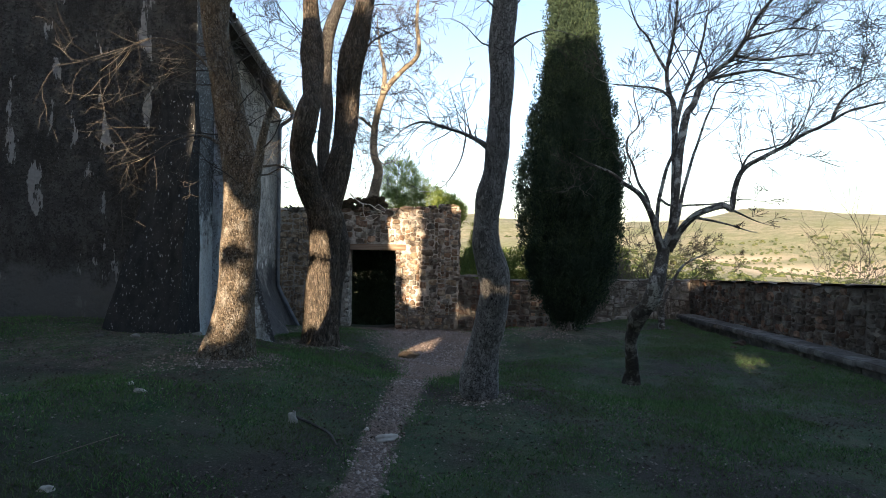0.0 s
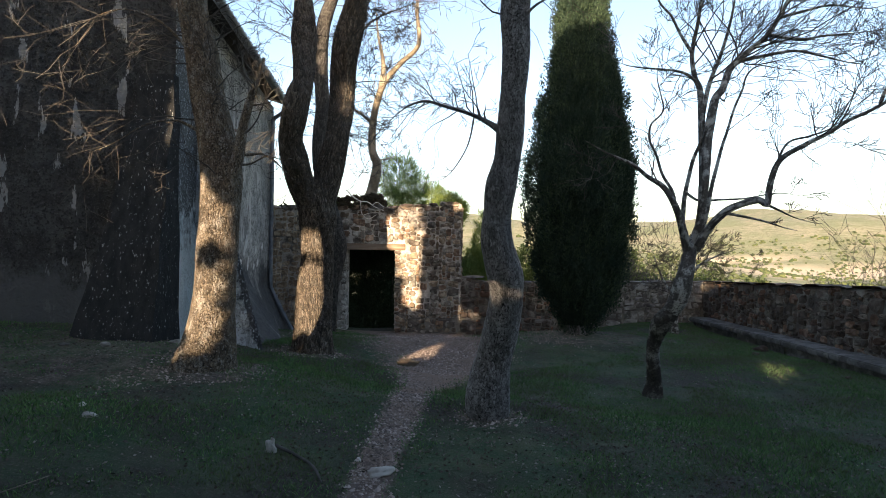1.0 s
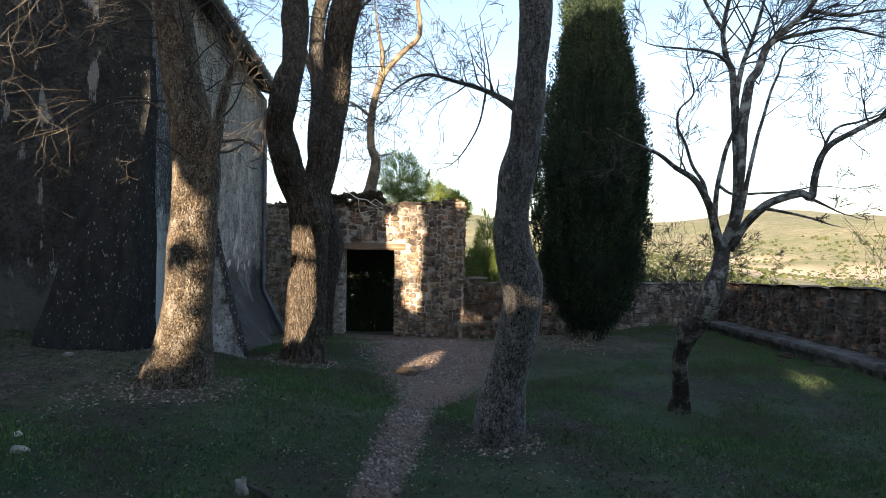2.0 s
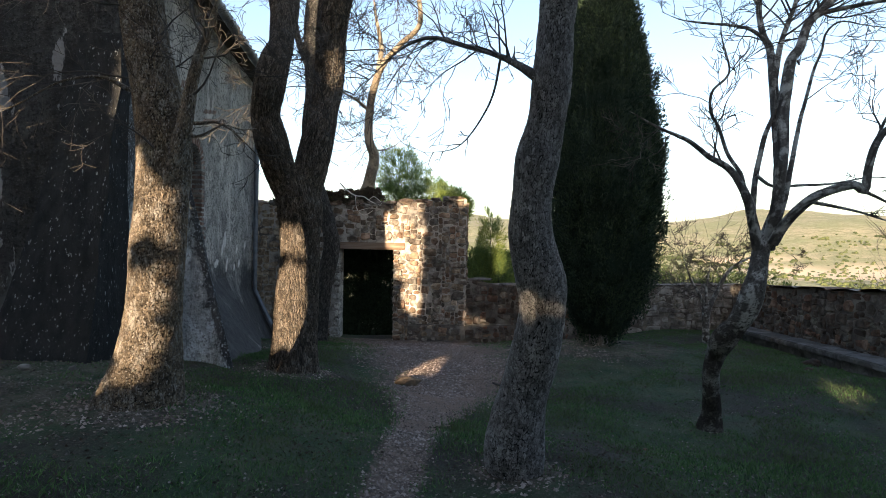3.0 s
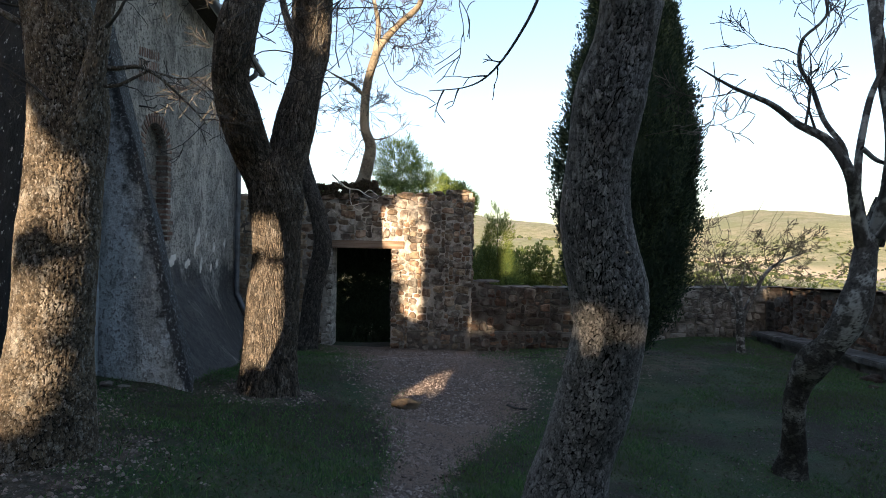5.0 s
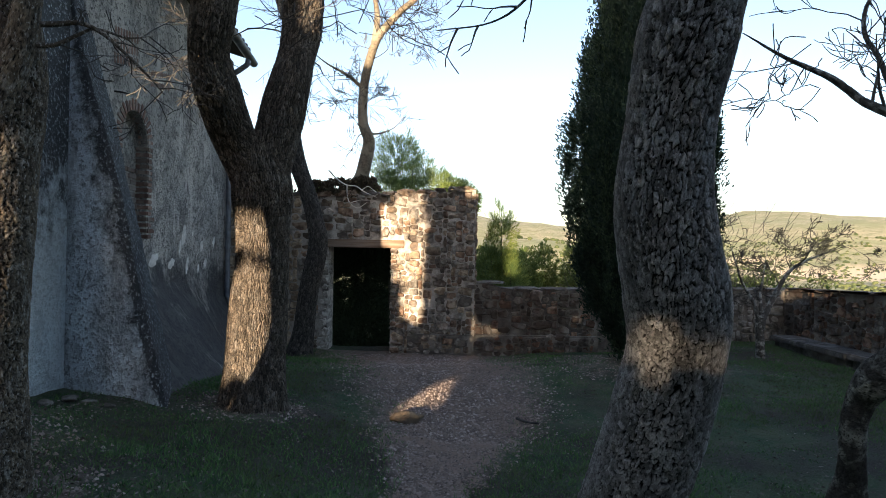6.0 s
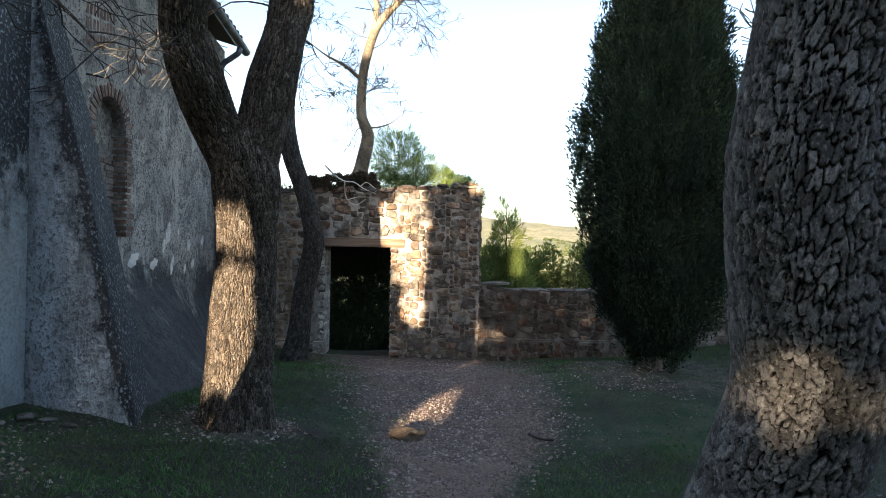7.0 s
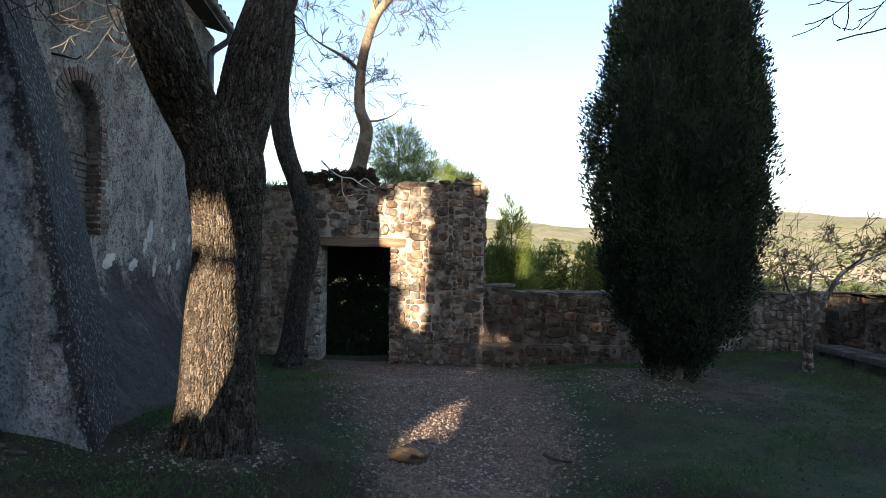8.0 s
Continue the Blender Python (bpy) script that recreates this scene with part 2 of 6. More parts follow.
def bark_of(name, c1, c2, pale, crack, w, h, lichen=0.5, deep=0.012):
    """Plated bark: cracks between cells w wide and h high that follow the limb, finer cracks within, lichen."""
    m, nd, lk, b = nodes_of(name, 0.95)
    at = nd.new("ShaderNodeAttribute")
    at.attribute_name = "skin"
    co = place(nd, lk, (1, 1, 1))
    wob = nd.new("ShaderNodeTexNoise")
    wob.inputs["Scale"].default_value, wob.inputs["Detail"].default_value = 0.5 / w, 3.0
    wob.inputs["Roughness"].default_value = 0.65
    lk.new(co, wob.inputs["Vector"])
    edges = []
    for k, (gw, gh, warp) in enumerate(((w, h, 1.1), (w * 0.45, h * 0.5, 1.3))):
        mp, ad = nd.new("ShaderNodeMapping"), nd.new("ShaderNodeVectorMath")
        mp.inputs["Scale"].default_value = (1 / gw, 1 / gh, 1)
        lk.new(at.outputs["Vector"], mp.inputs[0])
        ad.operation = "MULTIPLY_ADD"
        lk.new(wob.outputs["Color"], ad.inputs[0])
        ad.inputs[1].default_value = (warp, warp, 0)
        lk.new(mp.outputs[0], ad.inputs[2])
        vo = nd.new("ShaderNodeTexVoronoi")
        vo.voronoi_dimensions, vo.feature = "2D", "DISTANCE_TO_EDGE"
        vo.inputs["Scale"].default_value = 1.0
        lk.new(ad.outputs[0], vo.inputs["Vector"])
        for top in (0.11, 0.40):
            r = nd.new("ShaderNodeMapRange")
            r.inputs["From Min"].default_value, r.inputs["From Max"].default_value = 0.0, top
            lk.new(vo.outputs["Distance"], r.inputs[0])
            edges.append(r.outputs[0])
        if k == 0:
            cell = nd.new("ShaderNodeTexVoronoi")
            cell.voronoi_dimensions = "2D"
            cell.inputs["Scale"].default_value = 1.0
            lk.new(ad.outputs[0], cell.inputs["Vector"])
    col = mix(nd, lk, noise_of(nd, lk, co, 60.0, 6.0, 0.7), c1, c2)
    col = mix(nd, lk, times(nd, lk, noise_of(nd, lk, co, 9.0, 8.0, 0.75, 0.50, 0.60), lichen), col, pale)
    col = mix(nd, lk, times(nd, lk, noise_of(nd, lk, co, 90.0, 4.0, 0.6, 0.56, 0.62), lichen), col, pale)
    fine = nd.new("ShaderNodeMapRange")
    fine.inputs["To Min"].default_value = 0.55
    lk.new(edges[2], fine.inputs[0])
    tone, ct = nd.new("ShaderNodeMapRange"), nd.new("ShaderNodeSeparateColor")
    lk.new(cell.outputs["Color"], ct.inputs[0])
    lk.new(ct.outputs[0], tone.inputs[0])
    tone.inputs["To Min"].default_value, tone.inputs["To Max"].default_value = 0.5, 1.5
    hs = nd.new("ShaderNodeHueSaturation")
    lk.new(tone.outputs[0], hs.inputs["Value"])
    lk.new(col, hs.inputs["Color"])
    col = mix(nd, lk, fine.outputs[0], crack, hs.outputs[0])
    wide = nd.new("ShaderNodeMapRange")
    wide.inputs["To Min"].default_value = 0.2
    lk.new(edges[0], wide.inputs[0])
    col = mix(nd, lk, wide.outputs[0], crack, col)
    fi = nd.new("ShaderNodeAttribute")
    fi.attribute_name = "fissure"
    col = mix(nd, lk, times(nd, lk, fi.outputs["Fac"], 0.6), col, crack)
    lk.new(col, b.inputs["Base Color"])
    hgt = times(nd, lk, times(nd, lk, edges[1], 0.6), times(nd, lk, edges[3], 0.2), "ADD")
    hgt = times(nd, lk, hgt, times(nd, lk, ct.outputs[1], 0.2), "ADD")
    hgt = times(nd, lk, hgt, times(nd, lk, noise_of(nd, lk, co, 110.0, 6.0, 0.7, 0.2, 0.8), 0.25), "ADD")
    bumped(nd, lk, b, hgt, 1.0, deep * 2.2)
    return m


def cracked_bark(name, c1, c2, pale, crack, lichen, grain):
    """Bark with modelled plates: each plate its own tone, grain and lichen on it, cracks dark and taken near black to
    deepen their shade.
    """
    m, nd, lk, b = nodes_of(name, 0.92)
    co = place(nd, lk, (1, 1, 0.55))
    col = mix(nd, lk, noise_of(nd, lk, co, 55.0, 8.0, 0.75, 0.40, 0.60), c1, c2)
    col = mix(nd, lk, times(nd, lk, noise_of(nd, lk, co, 6.0, 6.0, 0.7, 0.45, 0.62), 0.55), col, c2)
    own, tone = nd.new("ShaderNodeAttribute"), nd.new("ShaderNodeMapRange")
    own.attribute_name = "plate"
    lk.new(own.outputs["Fac"], tone.inputs[0])
    tone.inputs["To Min"].default_value, tone.inputs["To Max"].default_value = 0.6, 1.4
    hs = nd.new("ShaderNodeHueSaturation")
    lk.new(tone.outputs[0], hs.inputs["Value"])
    lk.new(col, hs.inputs["Color"])
    col = hs.outputs[0]
    col = mix(nd, lk, times(nd, lk, noise_of(nd, lk, co, 13.0, 8.0, 0.75, 0.53, 0.59), lichen), col, pale)
    col = mix(nd, lk, times(nd, lk, noise_of(nd, lk, co, 95.0, 4.0, 0.6, 0.58, 0.62), min(1.0, lichen * 1.5)), col, pale)
    col = mix(nd, lk, times(nd, lk, noise_of(nd, lk, co, 150.0, 5.0, 0.7, 0.50, 0.62), 0.45), col, crack)
    fi = nd.new("ShaderNodeAttribute")
    fi.attribute_name = "fissure"
    col = mix(nd, lk, fi.outputs["Fac"], col, crack)
    lk.new(col, b.inputs["Base Color"])
    bumped(nd, lk, b, noise_of(nd, lk, co, grain, 8.0, 0.72, 0.2, 0.8), 1.0, 0.010)
    return m


BARK = cracked_bark("oak_bark", (0.37, 0.362, 0.35), (0.20, 0.197, 0.193), (0.58, 0.59, 0.59), (0.006, 0.006, 0.006), 0.35, 160.0)
BARK_BROAD = cracked_bark("broad_oak_bark", (0.235, 0.19, 0.138), (0.125, 0.103, 0.078), (0.54, 0.53, 0.49), (0.008, 0.007, 0.006), 0.4, 140.0)
BARK_DARK = bark_of("dark_oak_bark", (0.185, 0.150, 0.114), (0.095, 0.079, 0.063), (0.42, 0.42, 0.40), (0.010, 0.009, 0.008), 0.020, 0.075, 0.22, 0.016)
# bark colour taken darker for the shade the slim oak stands in
BARK_SHADED = bark_of("shaded_oak_bark", (0.115, 0.106, 0.094), (0.07, 0.065, 0.058), (0.20, 0.195, 0.185), (0.012, 0.011, 0.01), 0.024, 0.07, 0.3, 0.014)
BARK_SMOOTH = surface("grey_bark", (0.10, 0.096, 0.088), (0.052, 0.050, 0.046), (0.38, 0.395, 0.37), 40.0, 9.0, 0.9, 0.7, 0.008, 80.0, amount=0.8, cracks=(0.03, 0.028, 0.025), cover=(0.48, 0.59))
MOSSY = surface("mossy_bark", (0.055, 0.05, 0.042), (0.03, 0.028, 0.024), (0.36, 0.37, 0.33), 30.0, 7.0, 0.95, 0.8, 0.012, 70.0, amount=0.55, cracks=(0.02, 0.018, 0.015))
TWIG = surface("twig_bark", (0.060, 0.055, 0.050), (0.038, 0.036, 0.033), (0.11, 0.105, 0.095), 20.0, 2.0, 0.9, 0.2, 0.002, 120.0)
PINE_BARK = surface("pine_bark", (0.19, 0.16, 0.115), (0.09, 0.075, 0.055), (0.25, 0.215, 0.16), 22.0, 3.0, 0.9, 0.8, 0.01, 50.0)
CYPRESS = islands("cypress_foliage", (0.008, 0.022, 0.017), (0.060, 0.092, 0.050), (0.018, 0.036, 0.024), 0.8, 0.2)
PINE = islands("pine_needles", (0.085, 0.145, 0.045), (0.17, 0.23, 0.06), (0.25, 0.30, 0.07), 0.7, 0.25)
HEDGE = islands("hedge_leaves", (0.055, 0.10, 0.026), (0.11, 0.16, 0.04), (0.14, 0.17, 0.04), 0.7, 0.25)
# pine needles coloured near black for the shade beyond the doorway
PINE_SHADED = islands("shaded_needles", (0.018, 0.030, 0.018), (0.045, 0.065, 0.036), (0.026, 0.038, 0.020), 0.9)
PINE_SHADED.node_tree.nodes["Principled BSDF"].inputs["Specular IOR Level"].default_value = 0.05
# leaves of the added screen that blocks the sun from behind
SCREEN_LEAF = islands("screen_leaves", (0.03, 0.05, 0.02), (0.05, 0.07, 0.03), (0.04, 0.06, 0.02), 0.8)
SCRUB = islands("scrub_leaves", (0.04, 0.058, 0.024), (0.085, 0.10, 0.042), (0.035, 0.05, 0.022), 0.9)
VINE = surface("vine_bark", (0.70, 0.66, 0.58), (0.55, 0.51, 0.45), (0.28, 0.25, 0.21), 30.0, 8.0, 0.85, 0.3, 0.002, 120.0)
IVY = islands("dry_ivy", (0.04, 0.030, 0.02), (0.12, 0.088, 0.05), (0.06, 0.05, 0.03), 0.9)
GRASS = islands("grass_blades", (0.028, 0.080, 0.028), (0.125, 0.235, 0.080), (0.085, 0.125, 0.05), 0.8, 0.2)
LITTER = islands("dead_leaves", (0.05, 0.042, 0.033), (0.27, 0.24, 0.205), (0.08, 0.062, 0.048), 0.85)
STONE = surface("field_stone", (0.21, 0.17, 0.135), (0.10, 0.083, 0.07), (0.34, 0.31, 0.27), 11.0, 5.0, 0.92, 0.7, 0.012, 45.0, vary=0.38,
                hue=[(1, 1, 1), (1.15, 0.92, 0.78), (0.92, 0.98, 1.0), (0.8, 0.76, 0.72), (1.2, 1.1, 0.95)])
STONE_DARK = surface("weathered_stone", (0.14, 0.102, 0.08), (0.07, 0.055, 0.045), (0.22, 0.195, 0.165), 9.0, 4.0, 0.95, 0.7, 0.012, 45.0, vary=0.35,
                     hue=[(1, 1, 1), (1.15, 0.9, 0.78), (0.92, 0.98, 1.0), (0.7, 0.68, 0.66)])
STONE_GREY = surface("grey_wall_stone", (0.19, 0.175, 0.155), (0.10, 0.092, 0.082), (0.30, 0.29, 0.265), 9.0, 4.0, 0.95, 0.7, 0.012, 45.0, vary=0.3)
BENCH = surface("bench_stone", (0.12, 0.116, 0.108), (0.068, 0.066, 0.062), (0.19, 0.187, 0.178), 9.0, 4.0, 0.95, 0.7, 0.012, 45.0, vary=0.2)
STONE_PALE = surface("pale_quoin", (0.60, 0.57, 0.51), (0.44, 0.41, 0.36), (0.26, 0.24, 0.21), 10.0, 5.0, 0.92, 0.6, 0.01, 45.0, vary=0.25)
MORTAR = surface("lime_mortar", (0.50, 0.46, 0.41), (0.36, 0.33, 0.29), (0.13, 0.115, 0.10), 14.0, 4.0, 0.95, 0.9, 0.015, 55.0)
MORTAR_DARK = surface("old_mortar", (0.15, 0.132, 0.112), (0.085, 0.075, 0.065), (0.25, 0.23, 0.20), 12.0, 3.0, 0.95, 0.9, 0.015, 50.0)
BRICK = surface("old_brick", (0.24, 0.145, 0.11), (0.17, 0.11, 0.09), (0.30, 0.25, 0.21), 18.0, 8.0, 0.92, 0.5, 0.004, 90.0, vary=0.3)
BRICK_GREY = surface("limewashed_brick", (0.30, 0.27, 0.25), (0.20, 0.175, 0.16), (0.16, 0.12, 0.10), 14.0, 5.0, 0.95, 0.6, 0.005, 80.0, vary=0.2)
BEAM = surface("grey_timber", (0.20, 0.13, 0.085), (0.13, 0.09, 0.06), (0.26, 0.20, 0.15), 6.0, 3.0, 0.85, 0.6, 0.006, 30.0, (0.3, 4, 6))
ZINC = surface("zinc", (0.20, 0.22, 0.25), (0.14, 0.155, 0.18), (0.10, 0.11, 0.125), 6.0, 3.0, 0.45, 0.1, 0.002, 60.0)
ZINC.node_tree.nodes["Principled BSDF"].inputs["Metallic"].default_value = 0.4
TILE = surface("clay_tile", (0.13, 0.09, 0.068), (0.09, 0.065, 0.05), (0.075, 0.07, 0.062), 10.0, 4.0, 0.9, 0.5, 0.005, 60.0, vary=0.3)
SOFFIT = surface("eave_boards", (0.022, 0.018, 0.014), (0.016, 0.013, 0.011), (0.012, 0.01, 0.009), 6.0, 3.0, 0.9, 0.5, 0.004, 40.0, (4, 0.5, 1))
SILL = surface("sill_stone", (0.50, 0.47, 0.42), (0.42, 0.39, 0.34), (0.30, 0.27, 0.23), 8.0, 3.0, 0.85, 0.4, 0.004, 60.0)
PEBBLE = islands("pebbles", (0.11, 0.085, 0.073), (0.46, 0.385, 0.34), (0.25, 0.185, 0.15), 0.9)
SOIL = surface("bare_soil", (0.12, 0.09, 0.062), (0.08, 0.062, 0.045), (0.17, 0.135, 0.095), 8.0, 3.0, 0.95, 0.8, 0.02, 40.0)


def plaster(name, c1, c2, dark, pale, foot_to, foot_col, pale_amount, runs=0.6, specks=0.8, darkening=None):
    """Old lime render: cloudy greys, pitted grain, dark runs down the wall, flaked pale spots, and a foot of another
    tone, damp and dark on the long wall.
    """
    m, nd, lk, b = nodes_of(name, 0.92)
    co = place(nd, lk, (1, 1, 1))
    run = place(nd, lk, (1.5, 1.5, 0.5))
    col = mix(nd, lk, noise_of(nd, lk, co, 1.3, 6.0, 0.6, 0.42, 0.58), c1, c2)
    col = mix(nd, lk, times(nd, lk, noise_of(nd, lk, run, 1.6, 8.0, 0.65, 0.50, 0.60), runs), col, dark)
    col = mix(nd, lk, times(nd, lk, noise_of(nd, lk, co, 5.0, 8.0, 0.68, 0.52, 0.57), 0.5), col, dark)
    col = mix(nd, lk, times(nd, lk, noise_of(nd, lk, co, 17.0, 5.0, 0.65, 0.54, 0.58), 0.6), col, dark)
    col = mix(nd, lk, times(nd, lk, noise_of(nd, lk, co, 34.0, 4.0, 0.6, 0.56, 0.60), 0.75), col, dark)
    col = mix(nd, lk, times(nd, lk, noise_of(nd, lk, co, 48.0, 3.0, 0.6, 0.59, 0.63), specks), col, pale)
    flake = times(nd, lk, noise_of(nd, lk, run, 2.2, 7.0, 0.62, 0.60, 0.615), pale_amount)
    col = mix(nd, lk, flake, col, pale)
    g, sx = nd.new("ShaderNodeNewGeometry"), nd.new("ShaderNodeSeparateXYZ")
    lk.new(g.outputs["Position"], sx.inputs[0])
    wob = nd.new("ShaderNodeMath")
    wob.operation = "MULTIPLY_ADD"
    lk.new(noise_of(nd, lk, co, 1.8, 8.0, 0.75, 0.2, 0.8), wob.inputs[0])
    wob.inputs[1].default_value = 0.9
    lk.new(sx.outputs["Z"], wob.inputs[2])
    foot = nd.new("ShaderNodeMapRange")
    foot.inputs["From Min"].default_value, foot.inputs["From Max"].default_value = foot_to + 0.58, foot_to + 0.32
    lk.new(wob.outputs[0], foot.inputs[0])
    patch = noise_of(nd, lk, co, 1.1, 8.0, 0.7, 0.30, 0.42)
    col = mix(nd, lk, times(nd, lk, times(nd, lk, foot.outputs[0], patch), 0.85), col, foot_col)
    # darker colour mixed in by a vertex mask with a noisy edge
    if darkening:
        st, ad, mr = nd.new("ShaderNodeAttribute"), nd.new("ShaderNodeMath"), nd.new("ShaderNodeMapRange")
        st.attribute_name = "darkening"
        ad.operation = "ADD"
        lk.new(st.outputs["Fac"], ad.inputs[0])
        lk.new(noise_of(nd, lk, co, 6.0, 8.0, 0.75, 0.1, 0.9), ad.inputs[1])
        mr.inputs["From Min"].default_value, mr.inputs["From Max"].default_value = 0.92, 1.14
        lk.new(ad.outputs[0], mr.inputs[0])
        dusky = mix(nd, lk, noise_of(nd, lk, co, 34.0, 5.0, 0.7, 0.54, 0.66), darkening, c2)
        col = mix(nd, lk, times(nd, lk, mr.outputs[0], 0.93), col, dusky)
    lk.new(col, b.inputs["Base Color"])
    h = times(nd, lk, noise_of(nd, lk, co, 17.0, 8.0, 0.65, 0.3, 0.7), 0.8)
    bumped(nd, lk, b, h, 1.0, 0.04)
    return m


RENDER_LONG = plaster("old_render", (0.58, 0.55, 0.495), (0.40, 0.38, 0.345), (0.085, 0.082, 0.078), (0.60, 0.57, 0.52), 1.72, (0.055, 0.057, 0.062), 0.9, 0.4, 0.55)
RENDER_PALE = surface("pale_render", (0.85, 0.82, 0.77), (0.74, 0.71, 0.66), (0.55, 0.53, 0.49), 12.0, 5.0, 0.95, 0.6, 0.006, 60.0)
# end wall colour lowered to match the deep shade it stands in
RENDER_END = plaster("end_wall_render", (0.062, 0.064, 0.064), (0.040, 0.041, 0.041), (0.018, 0.018, 0.018), (0.27, 0.285, 0.295), 1.75, (0.10, 0.11, 0.113), 0.8, 0.7, 0.12)
RENDER_BUTT = plaster("buttress_render", (0.76, 0.83, 0.87), (0.57, 0.63, 0.66), (0.20, 0.215, 0.225), (0.72, 0.76, 0.78), 0.75, (0.70, 0.78, 0.83), 0.5, 0.5, 0.45, darkening=(0.036, 0.038, 0.041))
RENDER_STRIP = plaster("strip_render", (0.80, 0.89, 0.92), (0.72, 0.80, 0.83), (0.52, 0.58, 0.60), (0.86, 0.90, 0.91), 0.2, (0.6, 0.62, 0.63), 0.3, 0.2, 0.3, darkening=(0.06, 0.063, 0.066))
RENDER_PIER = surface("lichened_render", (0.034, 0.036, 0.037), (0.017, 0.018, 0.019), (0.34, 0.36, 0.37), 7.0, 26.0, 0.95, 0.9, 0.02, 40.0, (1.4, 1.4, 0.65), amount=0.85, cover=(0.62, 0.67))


def ground_material():
    """Garden soil with grass and a worn path; scrub, fields and woods far off."""
    m, nd, lk, b = nodes_of("ground", 0.95)
    co = place(nd, lk, (1, 1, 1))
    g, sx = nd.new("ShaderNodeNewGeometry"), nd.new("ShaderNodeSeparateXYZ")
    lk.new(g.outputs["Position"], sx.inputs[0])
    grass = mix(nd, lk, noise_of(nd, lk, co, 3.0, 8.0, 0.7), (0.024, 0.064, 0.028), (0.080, 0.095, 0.052))
    grass = mix(nd, lk, noise_of(nd, lk, co, 0.8, 6.0, 0.65, 0.44, 0.60), grass, (0.042, 0.038, 0.030))
    grass = mix(nd, lk, times(nd, lk, noise_of(nd, lk, co, 70.0, 6.0, 0.75, 0.54, 0.60), 0.6), grass, (0.13, 0.12, 0.10))
    soil = mix(nd, lk, noise_of(nd, lk, co, 9.0, 8.0, 0.75), (0.215, 0.158, 0.127), (0.085, 0.063, 0.050))
    soil = mix(nd, lk, noise_of(nd, lk, co, 55.0, 5.0, 0.7, 0.54, 0.62), soil, (0.34, 0.28, 0.24))
    at = nd.new("ShaderNodeAttribute")
    at.attribute_name = "bare"
    edge = nd.new("ShaderNodeMath")
    edge.operation = "ADD"
    lk.new(at.outputs["Fac"], edge.inputs[0])
    lk.new(noise_of(nd, lk, co, 5.0, 8.0, 0.75, 0.0, 1.0), edge.inputs[1])
    step = nd.new("ShaderNodeMapRange")
    step.inputs["From Min"].default_value, step.inputs["From Max"].default_value = 0.85, 1.15
    lk.new(edge.outputs[0], step.inputs[0])
    near = mix(nd, lk, step.outputs[0], grass, soil)
    far_co = place(nd, lk, (0.01, 0.01, 0.01))
    # far colours are paled and greyed to take in the haze of distance
    fields = mix(nd, lk, noise_of(nd, lk, far_co, 0.5, 5.0, 0.55, 0.42, 0.56), (0.20, 0.215, 0.125), (0.30, 0.275, 0.195))
    fields = mix(nd, lk, noise_of(nd, lk, far_co, 3.0, 8.0, 0.7, 0.45, 0.6), fields, (0.165, 0.18, 0.10))
    fields = mix(nd, lk, noise_of(nd, lk, far_co, 22.0, 6.0, 0.7, 0.52, 0.60), fields, (0.11, 0.122, 0.063))
    d = nd.new("ShaderNodeMapRange")
    d.inputs["From Min"].default_value, d.inputs["From Max"].default_value = 40, 90
    lk.new(sx.outputs["Y"], d.inputs[0])
    fa = nd.new("ShaderNodeAttribute")
    fa.attribute_name = "field"
    fields = mix(nd, lk, fa.outputs["Fac"], fields, (0.52, 0.43, 0.32))
    col = mix(nd, lk, d.outputs[0], near, fields)
    lk.new(col, b.inputs["Base Color"])
    bumped(nd, lk, b, noise_of(nd, lk, co, 28.0, 8.0, 0.7, 0.2, 0.8), 0.8, 0.03)
    return m


GROUND = ground_material()

# ---- ground: one sheet from the garden to the hills ----
SPOTS = [(0, 0, 0.60), (-3, 0, 0.95), (4, 0, 0.5), (-0.45, 4.38, 0.65), (-1.2, 4.55, 0.76), (-2.31, 4.46, 1.02), (0.3, 5.75, 0.66), (-2.3, 6.1, 0.95),
         (2.38, 7.6, 0.37), (5.5, 8.9, 0.45), (0.54, 8.35, 0.36), (0.11, 9.37, 0.21), (-0.6, 9.5, 0.31), (-0.7, 8.6, 0.42), (-1.95, 8.75, 0.64), (-2.65, 8.5, 0.76),
         (-3.6, 7.0, 1.05), (-5, 7.9, 1.12), (-8, 7.6, 1.3), (-6, 4, 1.2), (-3.4, 11, 0.5), (-3.4, 14, 0.15), (-1.8, 14.8, 0.04), (0.3, 14.8, 0.03),
         (2.3, 14.8, 0.10), (4.9, 13.3, 0.36), (6, 14.5, 0.38), (5.7, 11, 0.36), (2.5, 12.3, 0.46), (7, 5, 0.5), (0, -8, 0.6)]


def garden(x, y):
    num, den = np.zeros_like(x), np.zeros_like(x)
    for a, b, c in SPOTS:
        w = 1.0 / ((x - a) ** 2 + (y - b) ** 2 + 0.35) ** 1.6
        num, den = num + w * c, den + w
    return num / den + 0.05 * (soft_noise(x * 1.3, y * 1.3) - 0.5) + 0.02 * (soft_noise(x * 5, y * 5, 2) - 0.5)


